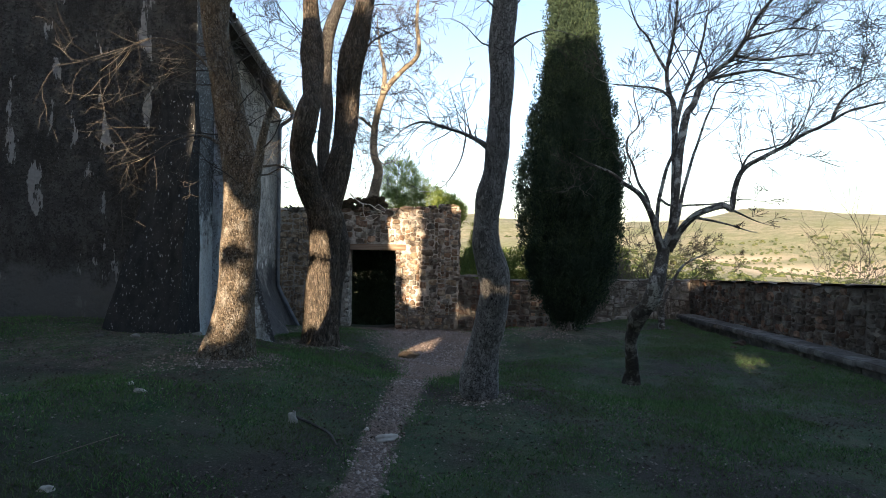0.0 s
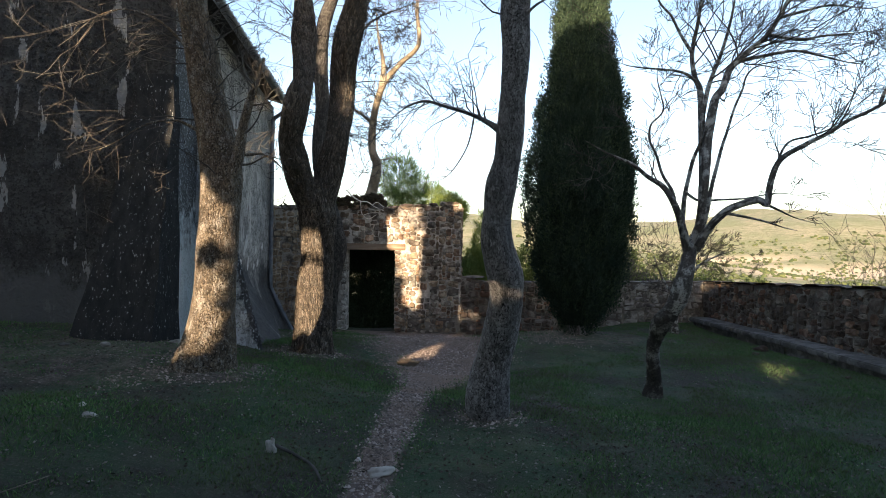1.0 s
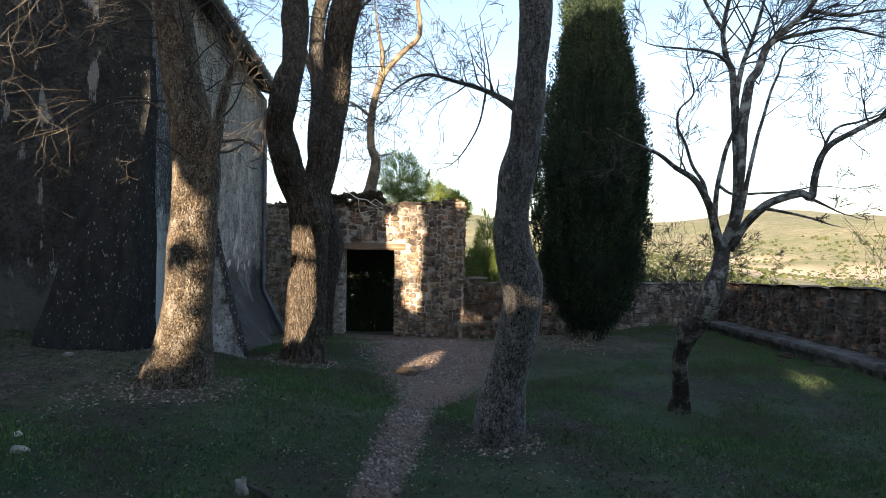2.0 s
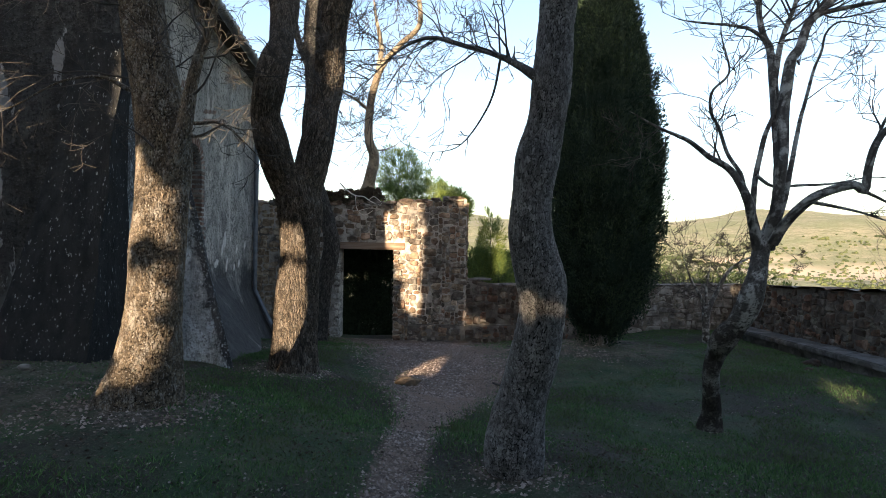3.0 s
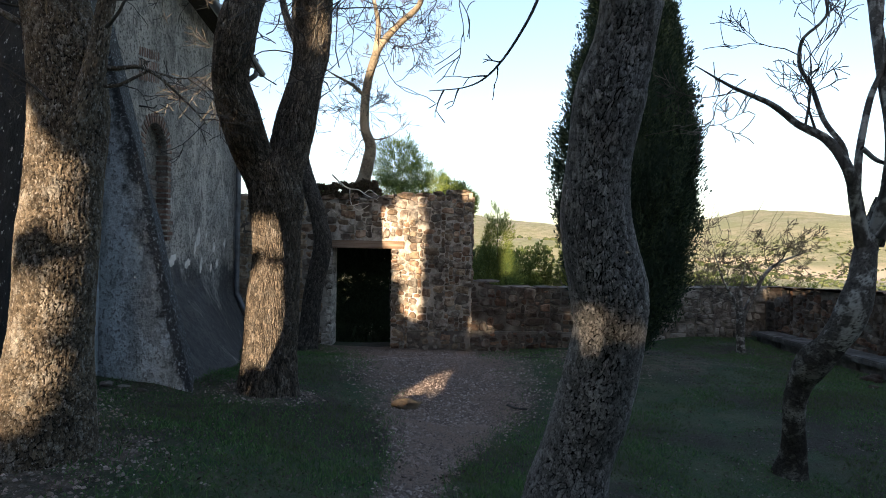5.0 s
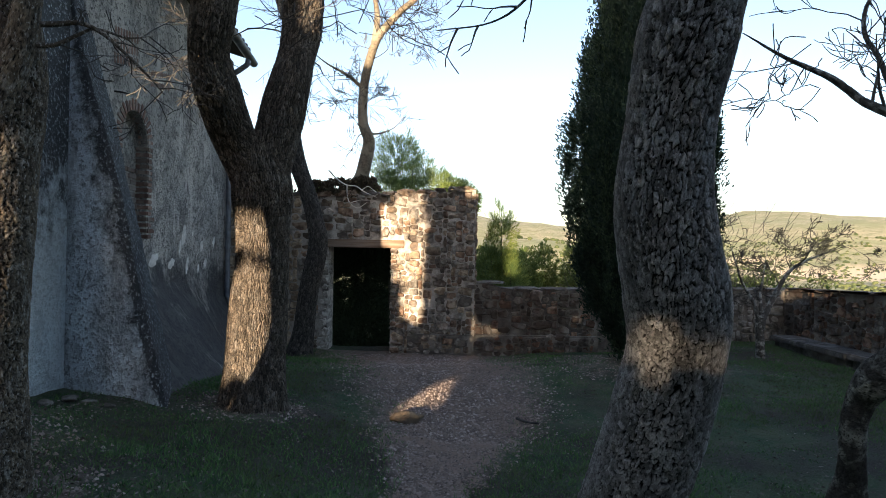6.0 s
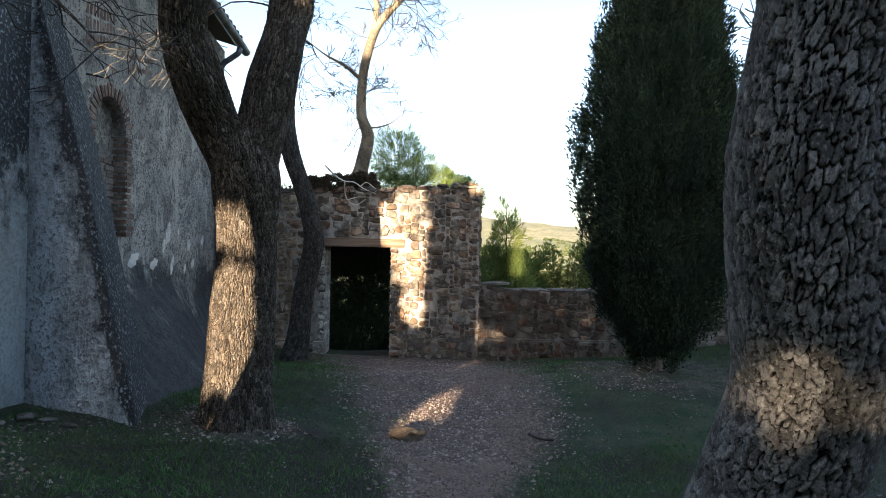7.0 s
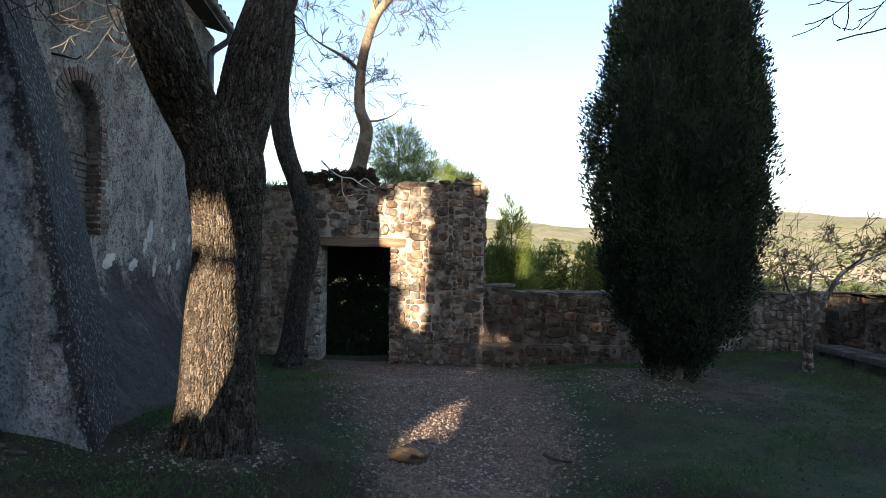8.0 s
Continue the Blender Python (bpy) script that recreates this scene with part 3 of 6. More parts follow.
def land(x, y):
    """Height of the ground anywhere."""
    x, y = np.asarray(x, float), np.asarray(y, float)
    out = np.maximum(np.maximum(y - 15.4, x - 6.75), 0.0)
    s = np.clip(out / 1.2, 0, 1)
    g = garden(np.clip(x, -14, 8), np.clip(y, -12, 16)) - 0.9 * s * s * (3 - 2 * s)
    r = np.hypot(x, y)
    g = g - 46 * (1 - np.exp(-out / 330.0))
    g = g + 50 * np.exp(-(((x - 30) / 260) ** 2 + ((y - 560) / 190) ** 2))
    far = np.clip((r - 1300) / 1900, 0, 1.6)
    az = np.arctan2(x, y + 1)
    ridge = 138 + 22 * np.exp(-((az - 0.53) / 0.1) ** 2) - 18 * np.exp(-((az - 0.30) / 0.12) ** 2) + 45 * (soft_noise(np.arctan2(x, y + 1) * 6 + 3, r / 1500) - 0.5) + 30 * (soft_noise(np.arctan2(x, y + 1) * 19, r / 600, 4) - 0.5)
    g = g + np.where(y > 0, ridge + 46, 60) * far * far * (3 - 2 * np.minimum(far, 1)) * np.where(far > 1, 1 / np.maximum(far, 1), 1)
    g = g + np.clip((r - 60) / 500, 0, 1) * 9 * (soft_noise(x / 90, y / 90, 7) - 0.5)
    return g


def axis(near0, near1, step, far0, far1):
    a = list(np.arange(near0, near1 + 1e-6, step))
    lo, hi, s = [], [], step
    v = near0
    while v > far0:
        s *= 1.13
        v -= s
        lo.append(v)
    v, s = near1, step
    while v < far1:
        s *= 1.07
        v += s
        hi.append(v)
    return np.array(lo[::-1] + a + hi)


def bareness(x, y):
    """1 on the worn path and the bare yard before the gate, 0 in the grass."""
    mid = np.interp(y, [0, 4.5, 7.5, 10, 12.5, 15], [-0.55, -0.5, -0.35, -0.1, -0.5, -0.9])
    half = np.interp(y, [0, 4.5, 7.5, 9.5, 11, 15], [0.15, 0.16, 0.26, 0.95, 1.4, 2.2])
    p = np.clip(1.3 - np.abs(x - mid) / half, 0, 1)
    for a, b, c in ((2.6, 12.2, 1.6), (-3.7, 6.7, 1.6), (-2.35, 6.3, 0.7), (0.33, 5.8, 0.4), (-1.93, 8.9, 0.6), (-4.5, 8.2, 0.5), (-3.2, 11.5, 0.8)):
        p = np.maximum(p, np.clip(1.15 - np.hypot(x - a, y - b) / c, 0, 0.42))
    return np.where((y > 15) | (x > 6.6), 0.2, p)


gx, gy = axis(-9, 8, 0.1, -2500, 4200), axis(-2, 16, 0.1, -400, 4600)
GX, GY = np.meshgrid(gx, gy)
GZ = land(GX, GY)
nx, ny = len(gx), len(gy)
ii = (np.arange(ny - 1)[:, None] * nx + np.arange(nx - 1)[None, :]).reshape(-1)
ground = from_arrays("ground", np.stack([GX, GY, GZ], -1).reshape(-1, 3), np.stack([ii, ii + 1, ii + nx + 1, ii + nx], -1), GROUND, smooth=True)
tagged(ground, "shaded garden lawn with worn earth path, falling to a sunny valley", "ground", kind="structure")
at = ground.data.attributes.new("bare", "FLOAT", "POINT")
at.data.foreach_set("value", bareness(GX, GY).reshape(-1).astype(np.float32))

ragged = 0.5 * (soft_noise(GX / 70, GY / 70, 9) - 0.5)
field = np.zeros_like(GX)
for a, b, ra, rb_ in ((900, 1180, 300, 190), (330, 480, 110, 34), (640, 1500, 260, 60)):
    field = np.maximum(field, np.clip((1.1 + ragged - np.hypot((GX - a) / ra, (GY - b) / rb_)) * 4, 0, 1))
ground.data.attributes.new("field", "FLOAT", "POINT").data.foreach_set("value", field.reshape(-1).astype(np.float32))


def ground_at(x, y):
    return float(land(np.array([x]), np.array([y]))[0])


# ---- rubble walls ----
def stone_mesh(k):
    """One rough stone, about 1 x 1 x 1, its face towards -y."""
    rg = random.Random(100 + k)
    n = rg.randint(6, 9)
    bm = bmesh.new()
    angs = [(i + rg.uniform(-0.3, 0.3)) * 2 * math.pi / n for i in range(n)]
    ring = []
    for a in angs:
        q = max(abs(math.cos(a)), abs(math.sin(a)))
        rr = 0.5 / q * rg.uniform(0.84, 1.0)
        ring.append((max(-0.5, min(0.5, rr * math.cos(a))), max(-0.5, min(0.5, rr * math.sin(a)))))
    back = [bm.verts.new((x, 0.5, z)) for x, z in ring]
    front = [bm.verts.new((x, -0.3 + rg.uniform(-0.06, 0.06), z)) for x, z in ring]
    face = [bm.verts.new((x * 0.78, -0.5 + rg.uniform(-0.1, 0.1), z * 0.76)) for x, z in ring]
    mid = bm.verts.new((rg.uniform(-0.1, 0.1), -0.52, rg.uniform(-0.1, 0.1)))
    for i in range(n):
        j = (i + 1) % n
        bm.faces.new((back[i], front[i], front[j], back[j]))
        bm.faces.new((front[i], face[i], face[j], front[j]))
        bm.faces.new((face[i], mid, face[j]))
    bmesh.ops.recalc_face_normals(bm, faces=bm.faces)
    me = bpy.data.meshes.new("stone")
    bm.to_mesh(me)
    bm.free()
    return me


STONES = {}


def stones_of(mt):
    if mt.name not in STONES:
        STONES[mt.name] = []
        for k in range(14):
            me = stone_mesh(k)
            me.materials.append(mt)
            STONES[mt.name].append(me)
    return STONES[mt.name]


def rubble(parent, start, along, face, width, top, holes, rows, mt, seed, proud=0.035, bottom=0.0, keep=300, nearest=None, long=(1.0, 2.4)):
    """Lays rough stones over a wall face: parts up to `keep`, the rest joined."""
    rg = random.Random(seed)
    turn = Matrix((along, -face, Vector((0, 0, 1)))).transposed()
    todo = []
    cell = 0.042
    nu, nv = int(width / cell), int(4.0 / cell)
    used = [[False] * nv for _ in range(nu)]
    for j in range(nv):
        for i in range(nu):
            if used[i][j]:
                continue
            h = rg.choices((1, 2, 3, 4, 5), rows)[0]
            w = max(2, round(h * rg.uniform(*long)))
            m = 0
            while m < w and i + m < nu and not used[i + m][j]:
                m += 1
            w = m
            if w < 2 and h > 2:
                h = 2
            for p in range(i, i + w):
                for q in range(j, min(nv, j + h)):
                    used[p][q] = True
            cu, cv = (i + w / 2) * cell + rg.uniform(-0.006, 0.006), bottom + (j + h / 2) * cell + rg.uniform(-0.008, 0.008)
            ww, hh = w * cell, h * cell
            if w < 2 or cv + hh * 0.4 > top(cu) or cu - ww / 2 < -0.02 or cu + ww / 2 > width + 0.02:
                continue
            if any(a < cu + ww * 0.45 and cu - ww * 0.45 < b and c < cv + hh * 0.45 and cv - hh * 0.45 < d for a, b, c, d in holes):
                continue
            if rg.random() < 0.03:
                continue
            todo.append((cu, cv, ww * rg.uniform(0.98, 1.18), hh * rg.uniform(0.96, 1.16), rg.uniform(-9, 9), rg.randrange(14), proud * rg.uniform(0.1, 1.25)))
    if nearest is not None:
        todo.sort(key=lambda q: abs(q[0] - nearest))
    rest = []
    for n, (cu, cv, w, hh, tilt, k, pr) in enumerate(todo):
        p = Vector(start) + along * cu + Vector((0, 0, cv)) + face * (pr - 0.09)
        mtx = Matrix.Translation(p) @ turn.to_4x4() @ Matrix.Rotation(radians(tilt), 4, "Y") @ Matrix.Diagonal((w, 0.18, hh, 1))
        if n < keep:
            ob = new("stone", stones_of(mt)[k])
            ob.parent = parent
            ob.matrix_parent_inverse = parent.matrix_basis.inverted()
            ob.matrix_basis = mtx
        else:
            me = stones_of(mt)[k]
            o = sum(len(a) for a, _ in rest)
            rest.append(([mtx @ q.co for q in me.vertices], [[i + o for i in f.vertices] for f in me.polygons]))
    if rest:
        ob = from_arrays("stones", [tuple(q) for a, _ in rest for q in a], [f for _, b in rest for f in b], mt, parent)
        tagged(ob, kind="stuff")
    return todo


def slab_profile(name, pts, y0, y1, mt, parent=None, label=""):
    """An upright wall of outline pts (x, z), from y0 to y1."""
    bm = bmesh.new()
    a = [bm.verts.new((x, y0, z)) for x, z in pts]
    b = [bm.verts.new((x, y1, z)) for x, z in pts]
    bm.faces.new(a)
    bm.faces.new(b[::-1])
    for i in range(len(pts)):
        j = (i + 1) % len(pts)
        bm.faces.new((a[j], a[i], b[i], b[j]))
    bmesh.ops.recalc_face_normals(bm, faces=bm.faces)
    return part(name, bm, mt, parent, label)


# gate wall, with its doorway
GATE_Y, GATE_X0, GATE_X1 = 14.83, -5.2, 0.29
DOOR = (-2.51, -1.31, 0.02, 2.05)


def gate_top(u):
    x = GATE_X0 + u
    return float(np.interp(x, [-5.2, -3.6, -2.7, -2.0, -1.6, -0.9, -0.3, 0.29], [3.05, 3.06, 3.08, 3.12, 3.10, 3.15, 3.20, 3.22]))


outline = [(GATE_X0, -1.4), (DOOR[0], -1.4), (DOOR[0], DOOR[3] + 0.08), (DOOR[1], DOOR[3] + 0.08), (DOOR[1], -1.4), (GATE_X1, -1.4)]
outline += [(x, gate_top(x - GATE_X0) - 0.05 + 0.03 * math.sin(x * 9)) for x in np.linspace(GATE_X1, GATE_X0, 22)]
wall_gate = slab_profile("wall_gate", outline, GATE_Y, GATE_Y + 0.55, MORTAR)
tagged(wall_gate, "rubble stone garden wall with a timber-lintelled doorway", "wall", kind="structure")
part_bm = bmesh.new()
box(part_bm, -2.68, -1.06, GATE_Y - 0.025, GATE_Y + 0.5, 2.045, 2.20, 0.012)
part("lintel", part_bm, BEAM, wall_gate, "weathered brown timber lintel")
part_bm = bmesh.new()
box(part_bm, DOOR[0] + 0.002, DOOR[1] - 0.002, GATE_Y + 0.02, GATE_Y + 0.5, -0.6, 0.045, 0.01)
part("threshold", part_bm, SILL, wall_gate, "pale stone threshold")
rubble(wall_gate, (GATE_X0, GATE_Y, 0), Vector((1, 0, 0)), Vector((0, -1, 0)), GATE_X1 - GATE_X0, gate_top,
       [(DOOR[0] - GATE_X0 - 0.16, DOOR[1] - GATE_X0 + 0.02, -1, DOOR[3]), (-2.72 - GATE_X0, -1.03 - GATE_X0, 2.03, 2.21)], (5, 20, 30, 14, 5), STONE, 11,
       bottom=-0.1, keep=330, nearest=4.6)
# dressed stones of the jambs, turned round the edge
rq = random.Random(5)
for side, x in ((-1, DOOR[0]), (1, DOOR[1])):
    z = 0.03
    while z < 1.98:
        h = min(rq.uniform(0.08, 0.2), 2.04 - z)
        w = rq.uniform(0.12, 0.26)
        ob = new("quoin", rq.choice(stones_of(STONE_PALE if side < 0 else STONE)))
        ob.parent = wall_gate
        ob.matrix_basis = Matrix.Translation((x + side * (w / 2 - 0.025), GATE_Y + 0.19, z + h / 2)) @ Matrix.Diagonal((w, 0.46, h * 0.94, 1))
        z += h
# capping stones
x = GATE_X0 + 0.2
while x < GATE_X1 - 0.1:
    w = rq.uniform(0.22, 0.5)
    h = rq.uniform(0.10, 0.19)
    ob = new("capstone", rq.choice(stones_of(STONE)))
    ob.parent = wall_gate
    ob.matrix_basis = Matrix.Translation((min(x + w / 2, GATE_X1 - w / 2 + 0.02), GATE_Y + 0.26, gate_top(x - GATE_X0) - 0.02)) @ Matrix.Rotation(radians(rq.uniform(-5, 5)), 4, "Y") @ Matrix.Diagonal((w, 0.6, h, 1))
    x += w * 0.97
# end face of the gate wall
rubble(wall_gate, (GATE_X1, GATE_Y, 0), Vector((0, 1, 0)), Vector((1, 0, 0)), 0.55, lambda u: 3.15, [], (5, 20, 30, 14, 5), STONE, 12, bottom=0.0, keep=60)

# low wall to the corner
LOW_Y, CORNER_X = 14.88, 6.2


def low_top(u):
    return float(np.interp(u, [0, 0.5, 1.0, 6.2], [1.46, 1.36, 1.33, 1.42])) + 0.012 * math.sin(u * 7)


cols = np.linspace(GATE_X1 + 0.002, CORNER_X + 0.5, 40)
slab = [(GATE_X1 + 0.002, -1.4), (CORNER_X + 0.5, -1.4)] + [(x, low_top(x - GATE_X1) - 0.03) for x in cols[::-1]]
wall_low = slab_profile("wall_low", slab, LOW_Y, LOW_Y + 0.5, MORTAR_DARK)
tagged(wall_low, "low rubble stone wall, stained reddish brown in shade", "wall", kind="structure")
rubble(wall_low, (GATE_X1, LOW_Y, 0), Vector((1, 0, 0)), Vector((0, -1, 0)), 2.35, low_top, [], (5, 22, 30, 14, 4), STONE_DARK, 21, bottom=-0.05, keep=150)
rubble(wall_low, (GATE_X1 + 2.35, LOW_Y, 0), Vector((1, 0, 0)), Vector((0, -1, 0)), CORNER_X - GATE_X1 - 2.35, lambda u: low_top(u + 2.35), [], (5, 22, 30, 14, 4), STONE_GREY, 22, bottom=-0.05, keep=180)
part_bm = bmesh.new()
box(part_bm, GATE_X1 + 0.003, 2.65, LOW_Y - 0.13, LOW_Y + 0.1, -1.0, 0.43, 0.03)
part("foot_course", part_bm, MORTAR_DARK, wall_low, "projecting foot of the wall")
rubble(wall_low, (GATE_X1, LOW_Y - 0.13, 0), Vector((1, 0, 0)), Vector((0, -1, 0)), 2.3, lambda u: 0.46, [], (5, 22, 30, 10, 0), STONE_DARK, 23, bottom=-0.05, keep=60, proud=0.02)
part_bm = bmesh.new()
box(part_bm, -0.98, GATE_X1, GATE_Y - 0.09, GATE_Y + 0.1, -1.0, 0.42, 0.03)
part("foot_course", part_bm, MORTAR_DARK, wall_gate, "projecting foot of the wall")
rubble(wall_gate, (-0.98, GATE_Y - 0.09, 0), Vector((1, 0, 0)), Vector((0, -1, 0)), 1.27, lambda u: 0.45, [], (5, 22, 30, 10, 0), STONE, 24, bottom=-0.05, keep=40, proud=0.02)
x = GATE_X1 + 0.05
while x < CORNER_X:
    w = rq.uniform(0.45, 0.9)
    ob = new("capstone", rq.choice(stones_of(STONE_DARK)))
    ob.parent = wall_low
    ob.matrix_basis = Matrix.Translation((x + w / 2, LOW_Y + 0.25, low_top(x - GATE_X1) - 0.035)) @ Matrix.Rotation(radians(rq.uniform(-1, 1)), 4, "Y") @ Matrix.Diagonal((w, 0.51, 0.045, 1))
    x += w * 0.98

# wall along the valley side, with its stone bench
def side_top(u):
    return 1.40 + 0.043 * u + 0.01 * math.sin(u * 5)


SIDE_X, SIDE_L = 6.2, 20.0
bm = bmesh.new()
us = np.linspace(0, SIDE_L, 80)
ring = [(LOW_Y, -1.6), (LOW_Y - SIDE_L, -1.6)] + [(LOW_Y - u, side_top(u) - 0.04) for u in us[::-1]]
a = [bm.verts.new((SIDE_X, y, z)) for y, z in ring]
b = [bm.verts.new((SIDE_X + 0.5, y, z)) for y, z in ring]
bm.faces.new(a)
bm.faces.new(b[::-1])
for i in range(len(ring)):
    j = (i + 1) % len(ring)
    bm.faces.new((a[j], a[i], b[i], b[j]))
bmesh.ops.recalc_face_normals(bm, faces=bm.faces)
wall_side = part("wall_side", bm, MORTAR_DARK)
tagged(wall_side, "dark rubble stone parapet wall along the valley side", "wall", kind="structure")
rubble(wall_side, (SIDE_X, LOW_Y - 0.02, 0), Vector((0, -1, 0)), Vector((-1, 0, 0)), 11.0, side_top, [], (5, 22, 30, 14, 4), STONE_DARK, 31, bottom=0.3, keep=300, nearest=3.0)
u = 0.05
while u < 11:
    w = rq.uniform(0.45, 0.95)
    ob = new("capstone", rq.choice(stones_of(STONE_DARK)))
    ob.parent = wall_side
    ob.matrix_basis = Matrix.Translation((SIDE_X + 0.24, LOW_Y - u - w / 2, side_top(u + w / 2) - 0.02)) @ Matrix.Rotation(radians(90), 4, "Z") @ Matrix.Rotation(math.atan(0.043), 4, "Y") @ Matrix.Diagonal((w, 0.56, 0.06, 1))
    u += w * 0.98
bench = thing("stone_bench", (5.95, 11, 0.4), "long low stone bench ledge built against the parapet wall", "bench")
y = LOW_Y - 0.4
while y > 4:
    w = rq.uniform(0.7, 1.3)
    if abs(y - w / 2 - 8.5) > 0.2:
        bm = bmesh.new()
        box(bm, 5.70 + rq.uniform(-0.03, 0.03), 6.19, y - w + 0.012, y, 0.48 + 0.011 * (LOW_Y - y), 0.57 + 0.013 * (LOW_Y - y), 0.018)
        part("slab", bm, BENCH, bench)
    bm = bmesh.new()
    box(bm, 5.79, 6.19, y - w + 0.03, y - 0.02, 0.05, 0.478 + 0.011 * (LOW_Y - y), 0.015)
    part("footing", bm, BENCH, bench)
    y -= w

# ---- the old building ----
def wall_x(y):
    return -3.62 - 0.085 * (y - 8.9)


END_Y, FAR_Y, EAVE = 8.9, 13.95, 5.26


def eave_z(y):
    return 5.53 - 0.0535 * (y - 8.9)


WIN = (9.90, 10.54, 2.10, 3.20)     # near and far side along the wall, sill, springing


def long_face():
    """The long wall: a sheet of quads with the arched niche cut out, thick behind, battered at its foot."""
    bm = bmesh.new()
    mid, rad = (WIN[0] + WIN[1]) / 2, (WIN[1] - WIN[0]) / 2
    arch = [(mid + rad * math.cos(a), WIN[3] + rad * math.sin(a)) for a in np.linspace(0, math.pi, 13)]
    hole = [(WIN[1], WIN[2])] + arch + [(WIN[0], WIN[2])]

    def v(y, z, inset=0.0):
        high = float(np.interp(y, [9.0, 10.8, 13.0], [1.75, 1.65, 1.25]))
        foot = float(np.interp(y, [9.0, 10.8, 13.0], [1.55, 1.28, 0.52])) * max(0.0, high - z) / high
        return bm.verts.new((wall_x(y) + foot - inset, y, z))

    # around the niche: fan strips from hole to outer border
    top = [(y, eave_z(y)) for y, _ in arch]
    hv = [v(*p) for p in hole]
    tv = [v(*p) for p in top]
    for i in range(len(arch) - 1):
        bm.faces.new((hv[1 + i], tv[i], tv[i + 1], hv[2 + i]))
    bl, br = v(END_Y, 1.8), v(FAR_Y, 1.8)
    tl, tr = v(END_Y, eave_z(END_Y)), v(FAR_Y, EAVE)
    bm.faces.new((hv[0], br, tr, tv[0], hv[1]))
    bm.faces.new((hv[-1], hv[-2], tv[-1], tl, bl))
    bm.faces.new((hv[0], hv[-1], bl, br))
    for i in range(12):
        y0, y1 = END_Y + (FAR_Y - END_Y) * i / 12, END_Y + (FAR_Y - END_Y) * (i + 1) / 12
        rows = [-0.3, 0.3, 0.6, 0.9, 1.25, 1.55, 1.8]
        for z0, z1 in zip(rows, rows[1:]):
            bm.faces.new((v(y1, z0), v(y1, z1), v(y0, z1), v(y0, z0)))
    # reveal and blind back of the niche
    hb = [v(y, z, 0.13) for y, z in hole]
    for i in range(len(hole)):
        j = (i + 1) % len(hole)
        bm.faces.new((hv[i], hv[j], hb[j], hb[i]))
    bm.faces.new(hb)
    # far end and top closing
    e = [bm.verts.new((wall_x(FAR_Y) + 0.645, FAR_Y, -0.3)), bm.verts.new((wall_x(FAR_Y), FAR_Y, 1.25)), bm.verts.new((wall_x(FAR_Y), FAR_Y, EAVE)),
         bm.verts.new((-11.0, FAR_Y, EAVE)), bm.verts.new((-11.0, FAR_Y, -0.3))]
    bm.faces.new(e)
    bmesh.ops.remove_doubles(bm, verts=bm.verts, dist=0.001)
    bmesh.ops.recalc_face_normals(bm, faces=bm.faces)
    return bm


house = thing("old_house", (-6, 11, 0.6), "tall old house with stained grey render and a battered foot", "building")
long_wall = part("wall", long_face(), RENDER_LONG, house, "long side wall with flaked grey render")
BLOCK_Y, BLOCK_X = 7.92, -3.45      # front and side of the end block, which stands forward of the long wall


def prism(name, plan, z0, z1, mt, label, cuts=1):
    """An upright block over a plan outline, its faces split for unevenness."""
    bm = bmesh.new()
    rows = []
    for i in range(cuts + 1):
        z = z0 + (z1 - z0) * i / cuts
        rows.append([bm.verts.new((x, y, z)) for x, y in plan])
    n = len(plan)
    for r0, r1 in zip(rows, rows[1:]):
        for k in range(n):
            bm.faces.new((r0[k], r0[(k + 1) % n], r1[(k + 1) % n], r1[k]))
    bm.faces.new(rows[-1])
    bm.faces.new(rows[0][::-1])
    bmesh.ops.recalc_face_normals(bm, faces=bm.faces)
    return part(name, bm, mt, house, label)


prism("end_wall", [(-11, BLOCK_Y), (BLOCK_X, BLOCK_Y), (wall_x(END_Y) + 0.02, END_Y + 0.04), (-11, END_Y + 0.04)], -0.3, 6.6, RENDER_END, "very dark end wall with pale flaked streaks")


def wedge(name, low, high, mt, label, cuts=14, sag=0.0):
    """A battered mass: the four corners of its foot and of its head, split for uneven faces."""
    bm = bmesh.new()
    rows = []
    for i in range(cuts + 1):
        s0 = i / cuts
        s = 1 - (1 - s0) ** (1 + 1.6 * sag)
        ring = []
        for k in range(4):
            p, q = Vector(low[k]).lerp(Vector(high[k]), s), Vector(low[(k + 1) % 4]).lerp(Vector(high[(k + 1) % 4]), s)
            for m in range(6):
                w = p.lerp(q, m / 6)
                w.z = low[k][2] + (high[k][2] - low[k][2]) * s0
                nz = noise.noise(w * 1.7) * 0.035 + noise.noise(w * 6) * 0.012
                ring.append(bm.verts.new(w + Vector((nz, nz, 0))))
        rows.append(ring)
    for r0, r1 in zip(rows, rows[1:]):
        for k in range(24):
            j = (k + 1) % 24
            bm.faces.new((r0[k], r0[j], r1[j], r1[k]))
    bm.faces.new(rows[-1])
    bmesh.ops.recalc_face_normals(bm, faces=bm.faces)
    ob = part(name, bm, mt, house, label, smooth=False)
    # darkening mask round the outer face; the pier's own material doesn't read it
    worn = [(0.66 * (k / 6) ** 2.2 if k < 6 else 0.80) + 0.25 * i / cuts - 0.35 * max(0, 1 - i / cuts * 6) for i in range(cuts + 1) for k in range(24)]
    ob.data.attributes.new("darkening", "FLOAT", "POINT").data.foreach_set("value", worn)
    return ob


